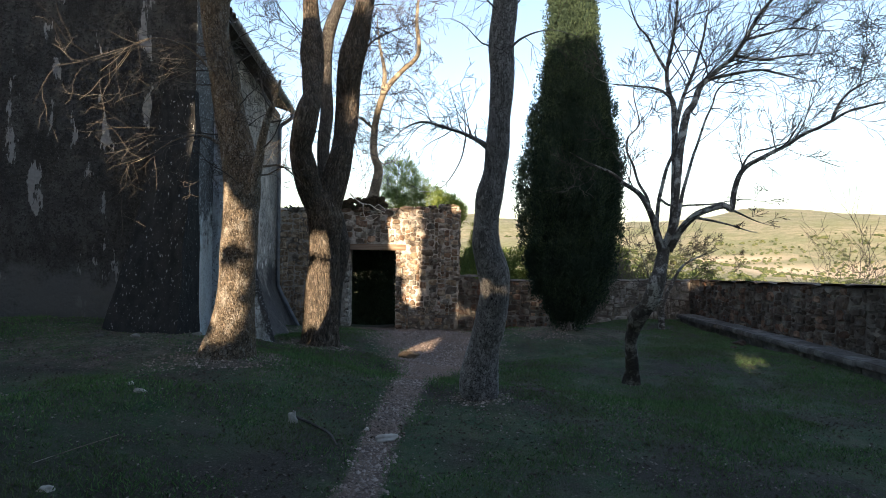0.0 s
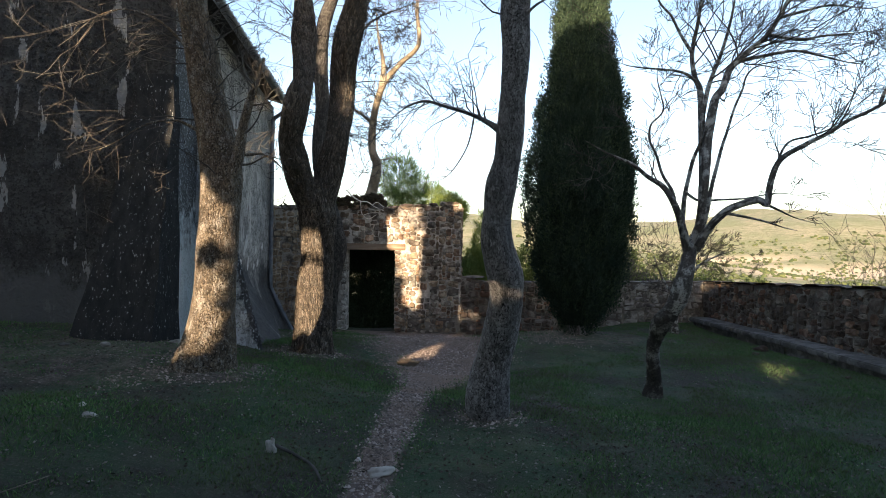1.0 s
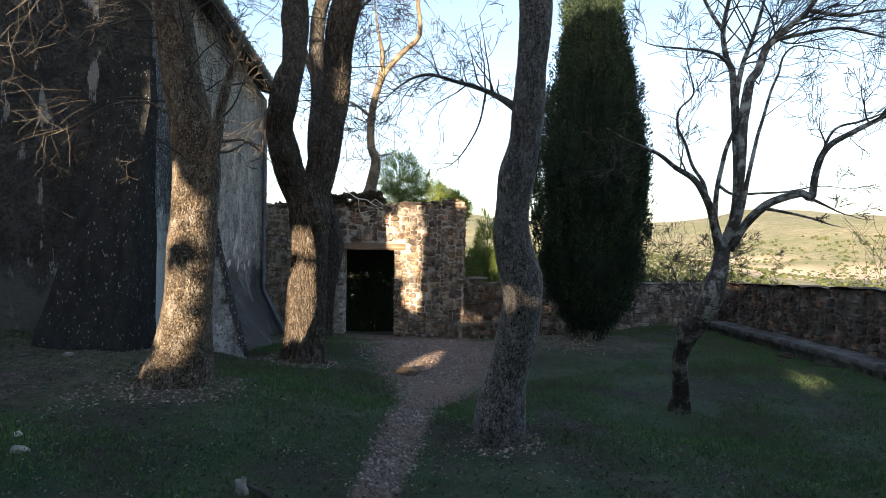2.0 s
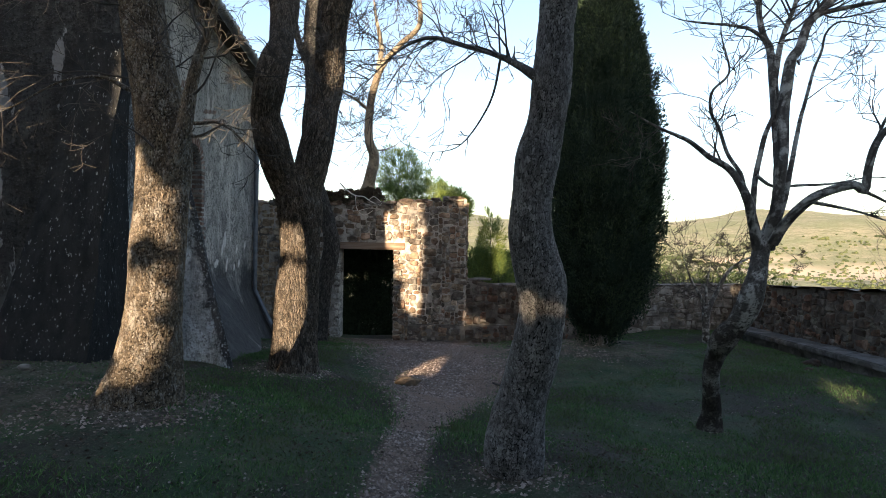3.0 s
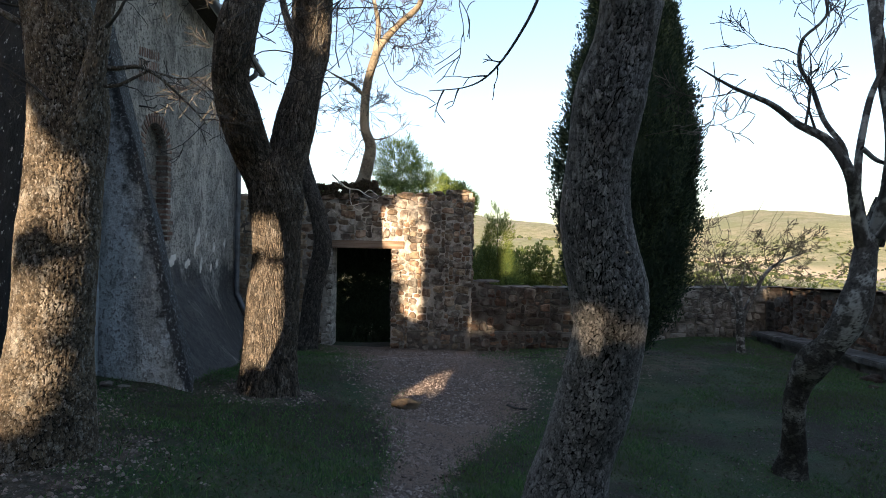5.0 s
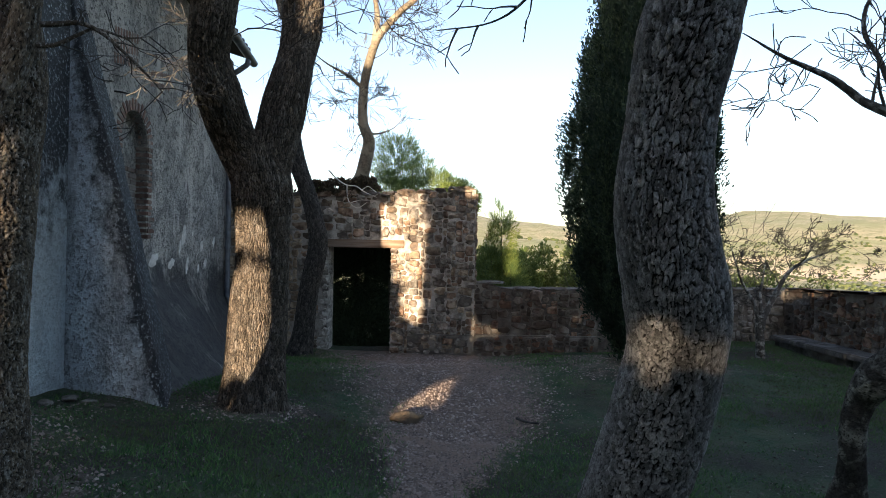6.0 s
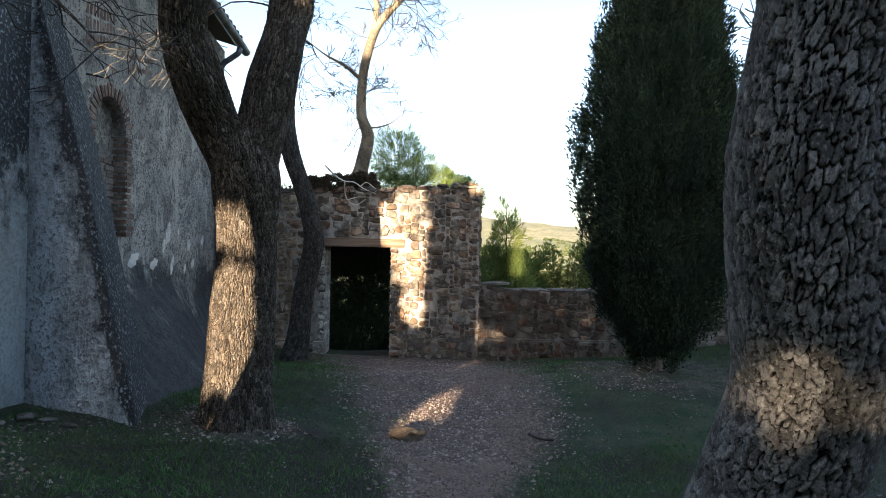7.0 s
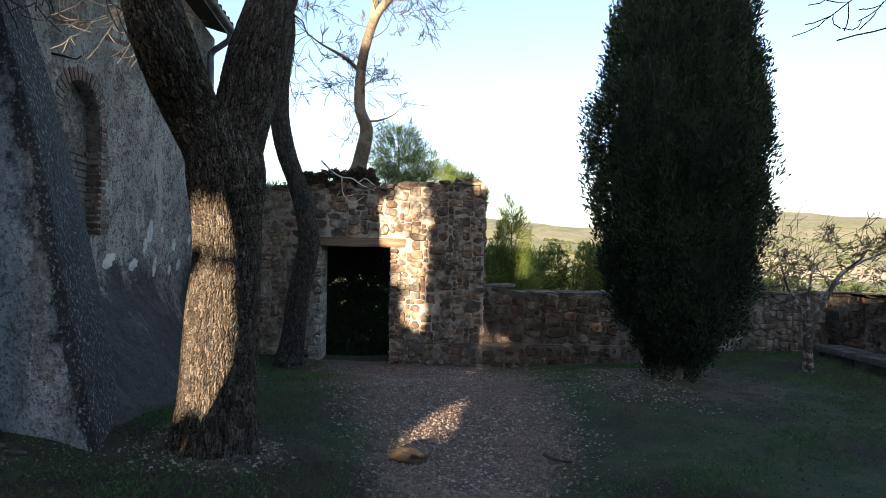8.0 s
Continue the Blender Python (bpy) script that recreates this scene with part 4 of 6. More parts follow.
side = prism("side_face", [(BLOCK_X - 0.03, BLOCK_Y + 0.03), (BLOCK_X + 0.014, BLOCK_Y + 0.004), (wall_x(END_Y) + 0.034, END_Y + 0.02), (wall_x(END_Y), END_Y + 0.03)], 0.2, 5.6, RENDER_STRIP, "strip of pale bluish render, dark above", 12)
# mask darkens the strip with height
side.data.attributes.new("darkening", "FLOAT", "POINT").data.foreach_set("value", [float(np.interp(q.co.z, [0.9, 1.7, 2.6, 3.4], [0.1, 0.25, 0.62, 0.85])) for q in side.data.vertices])


def buttress():
    """A flared mass at the house corner: from the corner out to a leaning nose, then back along the long wall."""
    bm = bmesh.new()
    rows, worn = [], []
    cuts = 30
    for i in range(cuts + 1):
        z = 0.3 + 4.6 * i / cuts
        nose = Vector((float(np.interp(z, [0.3, 0.75, 1.27, 1.75, 2.2, 2.6, 3.15, 3.6, 4.3, 4.9], [-2.36, -2.50, -2.68, -2.83, -2.95, -3.07, -3.25, -3.41, -3.58, -3.66])),
                       float(np.interp(z, [0.3, 0.8, 1.3, 2.2, 3.2, 4.4, 4.9], [8.46, 8.50, 8.58, 8.70, 8.79, 8.87, 8.88])), z))
        yb = float(np.interp(z, [0.3, 1.0, 1.78, 2.29, 2.75, 3.2, 3.58, 4.3, 4.9], [11.2, 10.9, 10.55, 10.33, 10.08, 9.90, 9.66, 9.25, 9.0]))
        back = Vector((wall_x(yb) - 0.02, yb, z))
        front = Vector((-3.68, 8.90, z))
        bulge = Vector((0.16, -0.05, 0)) * max(0.0, 1 - z / 3.4)
        ring = [front.lerp(nose, m / 9) + Vector((0, -0.05, 0)) * math.sin(math.pi * m / 9) * max(0.0, 1 - z / 4) for m in range(9)]
        ring += [nose.lerp(back, m / 12) + bulge * math.sin(math.pi * m / 12) for m in range(13)]
        ring += [Vector((-4.1, yb, z)), Vector((-4.1, 9.0, z))]
        top = i / cuts
        for m, p in enumerate(ring):
            nz = noise.noise(p * 1.7) * 0.03 + noise.noise(p * 6) * 0.012 + noise.noise(p * 17) * 0.005
            if 2 <= m <= 16:
                p += Vector((nz, -0.6 * nz, 0))
            # worn: darker towards nose and top, most on the side face, less below
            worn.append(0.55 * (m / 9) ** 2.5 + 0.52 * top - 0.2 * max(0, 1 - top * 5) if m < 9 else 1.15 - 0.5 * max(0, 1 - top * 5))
        rows.append([bm.verts.new(p) for p in ring])
    n = len(rows[0])
    for r0, r1 in zip(rows, rows[1:]):
        for k in range(n):
            bm.faces.new((r0[k], r0[(k + 1) % n], r1[(k + 1) % n], r1[k]))
    bm.faces.new(rows[-1])
    bmesh.ops.recalc_face_normals(bm, faces=bm.faces)
    ob = part("buttress", bm, RENDER_BUTT, house, "sloping flared buttress, pale render darkened towards its nose and outer side", smooth=True)
    ob.data.attributes.new("darkening", "FLOAT", "POINT").data.foreach_set("value", worn)


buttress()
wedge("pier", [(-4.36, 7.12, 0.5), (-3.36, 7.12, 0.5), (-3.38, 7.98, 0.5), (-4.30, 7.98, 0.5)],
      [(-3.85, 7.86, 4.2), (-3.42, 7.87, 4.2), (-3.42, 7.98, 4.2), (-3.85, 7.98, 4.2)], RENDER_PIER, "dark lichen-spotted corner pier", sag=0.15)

# brick arch and jamb of the blind window
rb = random.Random(9)
bm = bmesh.new()
box(bm, -0.5, 0.5, -0.5, 0.5, -0.5, 0.5, 0.06)
BRICK_ME = bpy.data.meshes.new("brick")
bm.to_mesh(BRICK_ME)
bm.free()
BRICK_ME.materials.append(BRICK)


FILL_ME = BRICK_ME.copy()
FILL_ME.materials.clear()
FILL_ME.materials.append(BRICK_GREY)


def brick(m, me=BRICK_ME):
    ob = new("brick", me)
    ob.parent = long_wall
    ob.matrix_basis = m


lean = Matrix.Rotation(math.atan(0.085), 4, "Z")
mid, rad = (WIN[0] + WIN[1]) / 2, (WIN[1] - WIN[0]) / 2
for i in range(17):
    a = math.pi * (i + 0.5) / 17
    ln = rb.uniform(0.11, 0.15)
    y, z = mid + (rad + ln / 2) * math.cos(a), WIN[3] + (rad + ln / 2) * math.sin(a)
    brick(Matrix.Translation((wall_x(y) - 0.05, y, z)) @ lean @ Matrix.Rotation(a, 4, "X") @ Matrix.Diagonal((0.12, ln, 0.042, 1)))
z = WIN[2] + 0.03
while z < WIN[3]:
    for y, sg in ((WIN[1], 1), (WIN[0], -1)):
        w = rb.choice((0.11, 0.19)) + rb.uniform(-0.01, 0.01)
        yy = y + sg * (w / 2 - 0.008)
        brick(Matrix.Translation((wall_x(yy) - 0.09, yy, z)) @ lean @ Matrix.Diagonal((0.21, w, 0.046, 1)))
    z += 0.068
# coursed brick filling of the blind window
z = WIN[2] + 0.04
while z < 2.95:
    y = WIN[0] + 0.01
    while y < WIN[1] - 0.03:
        w = min(rb.uniform(0.17, 0.24), WIN[1] - 0.012 - y)
        brick(Matrix.Translation((wall_x(y + w / 2) - 0.155 + rb.uniform(-0.006, 0.006), y + w / 2, z)) @ lean @ Matrix.Diagonal((0.09, w - 0.008, 0.047, 1)), FILL_ME)
        y += w
    z += 0.068
# patches of bricks showing through the render
for y0, z0, n, m_, tilt in ((9.74, 3.96, 9, 3, 86), (10.64, 3.94, 9, 2, 35)):
    for i in range(n):
        for j in range(m_):
            y, z = y0 + i * 0.062, z0 + j * 0.135 + i * 0.012
            brick(Matrix.Translation((wall_x(y) - 0.027, y, z)) @ lean @ Matrix.Rotation(radians(tilt + rb.uniform(-6, 6)), 4, "X") @ Matrix.Diagonal((0.06, 0.12, 0.042, 1)))

# loose flakes of pale render, and a dark rod that stands for a twig
for k, (y, z, w, h) in enumerate(((11.70, 2.17, 0.20, 0.34), (11.58, 2.02, 0.12, 0.22), (12.42, 2.02, 0.16, 0.26), (11.85, 1.76, 0.12, 0.3), (12.6, 1.76, 0.16, 0.2), (11.3, 1.80, 0.24, 0.16),
                                  (12.3, 1.70, 0.1, 0.16), (10.75, 1.86, 0.30, 0.20), (12.05, 2.2, 0.06, 0.1), (13.0, 2.1, 0.14, 0.2))):
    rk = random.Random(300 + k)
    bm = bmesh.new()
    ring = []
    for i in range(18):
        a = 2 * math.pi * i / 18
        q = rk.uniform(0.55, 1.0)
        ring.append((y + w / 2 * q * math.cos(a) + 0.2 * w * math.sin(a), z + h / 2 * q * math.sin(a)))
    f0 = [bm.verts.new((wall_x(a) + 0.006 + rk.uniform(0, 0.004), a, b)) for a, b in ring]
    f1 = [bm.verts.new((wall_x(a) - 0.01, a, b)) for a, b in ring]
    bm.faces.new(f0)
    for i in range(18):
        j = (i + 1) % 18
        bm.faces.new((f0[j], f0[i], f1[i], f1[j]))
    bmesh.ops.recalc_face_normals(bm, faces=bm.faces)
    part("render_flake", bm, RENDER_PALE, long_wall)
v, f = tube([(wall_x(9.68) - 0.05, 9.68, 3.60, 0.010), (wall_x(9.8) + 0.03, 9.8, 3.62, 0.010), (wall_x(10.0) + 0.05, 10.0, 3.65, 0.008), (wall_x(10.1) + 0.05, 10.1, 3.71, 0.006)], 6, 14)
from_arrays("twig_rod", v, f, SOFFIT, long_wall, "bent dark rod standing for a twig before the wall", smooth=True)

# roof, eave boards, tiles, gutter and downpipe
roof_in = Vector((-0.97, 0, 0.30))
bm = bmesh.new()
e0, e1 = Vector((wall_x(END_Y) + 0.28, END_Y - 0.15, eave_z(END_Y - 0.15) + 0.02)), Vector((wall_x(FAR_Y) + 0.28, FAR_Y + 0.02, EAVE + 0.06))
quad = [e0, e1, e1 + roof_in * 4.2, e0 + roof_in * 4.2]
lo = [bm.verts.new(p) for p in quad]
hi = [bm.verts.new(p + Vector((0, 0, 0.07))) for p in quad]
bm.faces.new(lo[::-1])
bm.faces.new(hi)
for i in range(4):
    j = (i + 1) % 4
    bm.faces.new((lo[i], lo[j], hi[j], hi[i]))
bmesh.ops.recalc_face_normals(bm, faces=bm.faces)
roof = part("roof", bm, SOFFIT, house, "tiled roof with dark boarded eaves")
bm = bmesh.new()
quad2 = [e0 + roof_in * 4.2, e1 + roof_in * 4.2, e1 + roof_in * 4.2 + Vector((-4.2, 0, -1.3)), e0 + roof_in * 4.2 + Vector((-4.2, 0, -1.3))]
bm.faces.new([bm.verts.new(p + Vector((0, 0, 0.07))) for p in quad2])
part("roof", bm, TILE, house)
bm = bmesh.new()
ring = [(0.085 * math.cos(a), 0.085 * math.sin(a)) for a in np.linspace(0, math.pi, 8)]
for s0, s1 in ((0.0, 0.42),):
    lo = [bm.verts.new((x, s0, z)) for x, z in ring]
    hi = [bm.verts.new((x * 0.85, s1, z * 0.85 + 0.01)) for x, z in ring]
    lo2 = [bm.verts.new((x * 0.8, s0, z * 0.8)) for x, z in ring]
    for i in range(7):
        bm.faces.new((lo[i], lo[i + 1], hi[i + 1], hi[i]))
        bm.faces.new((lo[i + 1], lo[i], lo2[i], lo2[i + 1]))
TILE_ME = bpy.data.meshes.new("roof_tile")
bm.to_mesh(TILE_ME)
bm.free()
TILE_ME.materials.append(TILE)
run = (e1 - e0)
n = int(run.length / 0.19)
for i in range(n):
    for j in range(3):
        p = e0 + run * ((i + 0.5) / n) + roof_in * (0.36 * j) + Vector((0, 0, 0.09))
        ob = new("roof_tile", TILE_ME)
        ob.parent = roof
        ob.matrix_basis = Matrix.Translation(p) @ Matrix.Rotation(math.atan(0.085) + radians(90), 4, "Z") @ Matrix.Rotation(radians(17), 4, "X")
# gutter: half-round trough
bm = bmesh.new()
g0, g1 = e0 + Vector((0.07, 0, -0.03)), e1 + Vector((0.07, 0, -0.06))
prof = [(0.075 * math.cos(a), 0.075 * math.sin(a)) for a in np.linspace(math.pi, 2 * math.pi, 10)]
prof += [(x * 0.9, z * 0.9) for x, z in prof[::-1]]
ra = [bm.verts.new(g0 + Vector((x, 0, z))) for x, z in prof]
rb2 = [bm.verts.new(g1 + Vector((x, 0, z))) for x, z in prof]
for i in range(len(prof)):
    j = (i + 1) % len(prof)
    bm.faces.new((ra[i], ra[j], rb2[j], rb2[i]))
bm.faces.new(rb2)
bm.faces.new(ra[::-1])
bmesh.ops.recalc_face_normals(bm, faces=bm.faces)
part("gutter", bm, ZINC, house, "half-round zinc gutter")
py = FAR_Y - 0.40
px_ = wall_x(py)
rows = [(px_ + 0.35, py + 0.02, EAVE - 0.08, 0.045), (px_ + 0.34, py, EAVE - 0.16, 0.045), (px_ + 0.22, py, EAVE - 0.25, 0.045), (px_ + 0.09, py, EAVE - 0.36, 0.045),
        (px_ + 0.07, py, EAVE - 0.6, 0.045), (px_ + 0.07, py, 3.0, 0.045), (px_ + 0.07, py, 1.35, 0.045), (px_ + 0.10, py, 1.15, 0.045),
        (px_ + 0.34, py + 0.02, 0.65, 0.045), (px_ + 0.60, py + 0.05, 0.15, 0.045)]
v, f = tube(rows, 14, 90)
pipe = from_arrays("downpipe", v, f, ZINC, house, "grey zinc downpipe with elbows", smooth=True)
for z in (2.0, 3.6):
    bm = bmesh.new()
    bmesh.ops.create_cone(bm, cap_ends=True, segments=16, radius1=0.056, radius2=0.056, depth=0.035, matrix=Matrix.Translation((px_ + 0.07, py, z)))
    part("bracket", bm, ZINC, pipe)

# ---- trees ----
def tree(name, trunk, limbs, mt, label, bark, sides, rings, flare, twigs, k, category="tree", fine=None, tip=0.0038, spread=(0.5, 0.95), stem=None):
    """An Empty at the foot with trunk, limbs and a mesh of bare twigs. twigs: how the side shoots grow on each limb."""
    t = thing(name, trunk[0][:3], label, category)
    foot = list(trunk)
    a = foot[0]
    foot.insert(0, (a[0] - 0.02, a[1], a[2] - 0.25, a[3] * 1.15))
    v, f = tube(foot, sides, rings, bark, flare, k)
    from_arrays("trunk", v, f, stem or mt, t, smooth=True)
    rg = random.Random(int(k * 10) + 1)
    TIP[0], SPREAD[:] = tip, spread
    out = []
    for i, (rows, sd, rn, deep) in enumerate(limbs):
        v, f = tube(rows, sd, rn, deep, 0.0, k + i + 1)
        from_arrays("limb", v, f, mt, t, smooth=True)
    for rows, count, length, level, up, s0, wild, kids, lean in twigs:
        shoots_from(out, rows, count, length, rg, level, up, s0, wild, 0.4, kids, lean)
    if fine:
        fine(out, rg)
    if out:
        v, f = twig_mesh(out)
        tagged(from_arrays("bare_crown", v, f, TWIG, t, smooth=True), "fine bare twigs", kind="stuff")
    return t


A_T = [(-2.370, 6.320, 0.930, 0.275), (-2.316, 6.308, 1.200, 0.232), (-2.281, 6.302, 1.500, 0.192), (-2.262, 6.305, 1.800, 0.179), (-2.258, 6.317, 2.100, 0.182), (-2.251, 6.339, 2.400, 0.176), (-2.249, 6.370, 2.800, 0.183), (-2.323, 6.400, 3.200, 0.168), (-2.422, 6.426, 3.600, 0.15), (-2.492, 6.444, 4.000, 0.146), (-2.577, 6.438, 4.400, 0.13), (-2.598, 6.426, 4.800, 0.148), (-2.660, 6.420, 5.700, 0.13), (-2.800, 6.420, 6.800, 0.09), (-2.850, 6.420, 8.000, 0.04)]
A_R = [(-2.321, 6.280, 2.340, 0.09202), (-2.204, 6.260, 2.535, 0.07786), (-2.067, 6.260, 2.896, 0.05662), (-2.009, 6.260, 3.226, 0.04109), (-1.951, 6.260, 3.470, 0.03539), (-1.892, 6.260, 3.635, 0.02477), (-1.815, 6.260, 3.898, 0.008454)]
A_L = [(-2.467, 6.300, 3.216, 0.020), (-2.631, 6.200, 3.284, 0.012), (-2.854, 6.100, 3.215, 0.008), (-3.096, 6.000, 3.020, 0.0044), (-3.289, 5.950, 2.923, 0.0018)]
A_L2 = [(-2.516, 6.300, 3.945, 0.018), (-2.757, 6.150, 4.187, 0.010), (-3.046, 6.000, 4.234, 0.006), (-3.385, 5.900, 4.039, 0.0018)]
A_D = [(-2.028, 6.28, 2.977, 0.0150), (-1.946, 6.30, 2.984, 0.0129), (-1.849, 6.32, 2.998, 0.0108), (-1.753, 6.34, 2.953, 0.0088), (-1.669, 6.36, 2.876, 0.0067), (-1.584, 6.38, 2.792, 0.0046), (-1.519, 6.40, 2.713, 0.0025)]
A_E = [(-2.030, 6.28, 2.885, 0.0120), (-1.948, 6.30, 2.894, 0.0101), (-1.864, 6.32, 2.945, 0.0082), (-1.792, 6.34, 2.981, 0.0063), (-1.667, 6.36, 2.951, 0.0044), (-1.567, 6.38, 2.968, 0.0025)]
A_U = [(-2.614, 6.400, 4.626, 0.07868), (-2.226, 6.500, 5.308, 0.05902), (-1.838, 6.600, 6.184, 0.03936), (-1.546, 6.600, 7.058, 0.01476)]
tree("oak_tree", A_T[:12], [(A_T[11:], 30, 60, (0.012, 0.03, 0.06)), (A_R, 90, 180, (0.008, 0.020, 0.034)), (A_L, 10, 24, None), (A_L2, 10, 24, None), (A_D, 8, 30, None), (A_E, 8, 30, None), (A_U, 14, 40, None)], BARK_BROAD,
     "thick oak trunk with cracked bark, flared foot and bare lower twigs", (0.013, 0.022, 0.034), 420, 760, 0.10,
     [(A_L, 8, 0.75, 2, -0.06, 0.1, 0.48, (1, 3), (-0.7, -0.2, -0.1)), (A_L2, 9, 0.8, 2, -0.04, 0.1, 0.48, (1, 3), (-0.7, -0.1, -0.1)),
      (A_D, 7, 0.3, 2, 0.0, 0.2, 0.4, (1, 3), (0.2, 0, -0.2)), (A_E, 6, 0.3, 2, 0.0, 0.2, 0.4, (1, 3), (0.3, 0, 0)),
      (A_R, 10, 0.5, 3, 0.05, 0.15, 0.4, (2, 4), (0.2, -0.2, 0)), (A_T[7:11], 22, 0.6, 2, -0.02, 0.0, 0.4, (2, 4), (0, -0.5, -0.15)),
      (A_U, 14, 0.9, 2, 0.1, 0.2, 0.35, (3, 4), (0, 0, 0)), (A_T[11:], 14, 1.1, 2, 0.1, 0.1, 0.35, (3, 4), (0, 0, 0))], 1.3, tip=0.0022)

B_T = [(-1.928, 8.900, 0.620, 0.265), (-1.940, 8.962, 1.000, 0.251), (-1.933, 8.999, 1.300, 0.246), (-1.922, 9.012, 1.600, 0.238), (-1.895, 8.996, 1.900, 0.225), (-1.886, 8.960, 2.200, 0.223), (-1.877, 8.915, 2.500, 0.248), (-1.900, 8.870, 2.750, 0.225), (-1.930, 8.850, 2.950, 0.15)]
B_L = [(-1.930, 8.930, 2.400, 0.17), (-1.970, 8.850, 2.700, 0.185), (-2.060, 8.720, 2.950, 0.175), (-2.082, 8.396, 3.250, 0.171), (-2.107, 8.261, 3.500, 0.147), (-2.040, 8.156, 3.750, 0.158), (-1.989, 8.150, 4.000, 0.151), (-1.972, 8.329, 4.250, 0.125), (-2.030, 8.581, 4.500, 0.138), (-2.079, 8.845, 4.800, 0.155), (-2.153, 9.079, 5.100, 0.174), (-2.206, 9.288, 5.500, 0.151), (-2.280, 9.478, 6.000, 0.116), (-2.300, 9.150, 7.200, 0.09), (-2.500, 9.150, 8.600, 0.035)]
B_R = [(-1.870, 8.930, 2.450, 0.18), (-1.800, 8.920, 2.850, 0.185), (-1.715, 8.920, 3.250, 0.185), (-1.654, 8.924, 3.500, 0.167), (-1.637, 9.044, 3.750, 0.155), (-1.621, 9.153, 4.000, 0.169), (-1.617, 9.195, 4.250, 0.177), (-1.603, 9.171, 4.500, 0.176), (-1.575, 9.107, 4.800, 0.18), (-1.517, 9.048, 5.100, 0.189), (-1.410, 9.003, 5.500, 0.16), (-1.299, 8.961, 6.000, 0.128), (-1.100, 9.000, 7.200, 0.1), (-0.900, 9.000, 8.600, 0.04)]
B_K = [(-1.507, 9.000, 4.934, 0.02224), (-1.164, 8.900, 5.277, 0.01561), (-0.771, 8.800, 5.424, 0.008399), (-0.379, 8.700, 5.522, 0.001778)]
tree("oak_tree", B_T, [(B_L, 170, 460, (0.015, 0.026, 0.085)), (B_R, 170, 460, (0.015, 0.026, 0.085)), (B_K, 8, 20, None)], BARK_DARK,
     "forked oak with two leaning stems and cracked grey bark", (0.017, 0.026, 0.10), 260, 400, 0.09,
     [(B_L[9:], 12, 1.1, 3, 0.05, 0.0, 0.38, (3, 5), (-0.1, 0, 0)), (B_R[4:], 20, 1.1, 3, 0.05, 0.0, 0.42, (3, 5), (0.4, 0, 0)), (B_K, 10, 0.6, 2, 0.05, 0.1, 0.35, (3, 4), (0, 0, 0))], 2.6)

F_T = [(-2.81, 13.9, 0.06, 0.24), (-2.72, 13.9, 0.6, 0.18), (-2.66, 13.9, 1.2, 0.165), (-2.50, 13.9, 2.05, 0.165), (-2.56, 13.9, 2.50, 0.145), (-2.70, 13.9, 3.0, 0.135),
       (-2.88, 13.9, 3.5, 0.142), (-2.98, 13.9, 4.0, 0.143), (-3.0, 13.9, 4.6, 0.145), (-2.93, 13.9, 5.3, 0.15), (-2.98, 13.9, 6.2, 0.155), (-2.93, 13.9, 7.1, 0.15),
       (-2.72, 13.9, 7.8, 0.13), (-2.55, 13.9, 8.3, 0.11), (-2.3, 13.9, 9.8, 0.04)]
F_B = [(-2.95, 13.9, 5.6, 0.08), (-3.25, 13.8, 6.4, 0.065), (-3.4, 13.8, 7.4, 0.0375), (-3.55, 13.8, 8.6, 0.0018)]
tree("oak_tree", F_T, [(F_B, 12, 40, None)], BARK_SHADED, "slim crooked oak close to the gate wall, bark darkened for its shade", (0.009, 0.026, 0.055), 70, 300, 0.06,
     [(F_T[8:], 12, 1.2, 2, 0.05, 0.2, 0.38, (3, 4), (0, 0, 0)), (F_B, 8, 0.8, 1, 0.05, 0.1, 0.35, (3, 4), (0, 0, 0))], 3.1, tip=0.003)

C_T = [(0.331, 5.850, 0.620, 0.165), (0.316, 5.824, 0.800, 0.186), (0.326, 5.787, 1.000, 0.174), (0.356, 5.740, 1.200, 0.148), (0.398, 5.673, 1.400, 0.147), (0.424, 5.600, 1.600, 0.141), (0.432, 5.540, 1.750, 0.134), (0.412, 5.487, 1.900, 0.142), (0.367, 5.437, 2.050, 0.133), (0.334, 5.395, 2.200, 0.125), (0.333, 5.345, 2.400, 0.111), (0.355, 5.298, 2.600, 0.119), (0.395, 5.254, 2.800, 0.099), (0.413, 5.210, 3.000, 0.102), (0.425, 5.165, 3.300, 0.089), (0.438, 5.120, 3.600, 0.098), (0.420, 5.097, 3.900, 0.106), (0.445, 5.073, 4.200, 0.104), (0.455, 5.050, 4.500, 0.095), (0.500, 5.063, 5.600, 0.07), (0.600, 5.080, 7.000, 0.03)]
C_B = [(0.331, 5.200, 3.025, 0.03192), (0.230, 5.200, 3.087, 0.02128), (0.107, 5.200, 3.143, 0.01596), (-0.054, 5.237, 3.199, 0.0133), (-0.265, 5.275, 3.255, 0.01064), (-0.460, 5.312, 3.167, 0.005035), (-0.707, 5.350, 2.911, 0.00171)]
C_H = [(0.135, 5.210, 3.141, 0.0076), (0.100, 5.252, 2.948, 0.0057), (0.033, 5.294, 2.810, 0.00475), (-0.054, 5.336, 2.698, 0.0038), (-0.142, 5.378, 2.654, 0.00247), (-0.282, 5.420, 2.648, 0.00171)]
C_R = [(0.432, 5.070, 3.758, 0.01255), (0.569, 4.970, 3.893, 0.009187), (0.796, 4.870, 3.936, 0.003706), (1.023, 4.770, 3.842, 0.001665)]
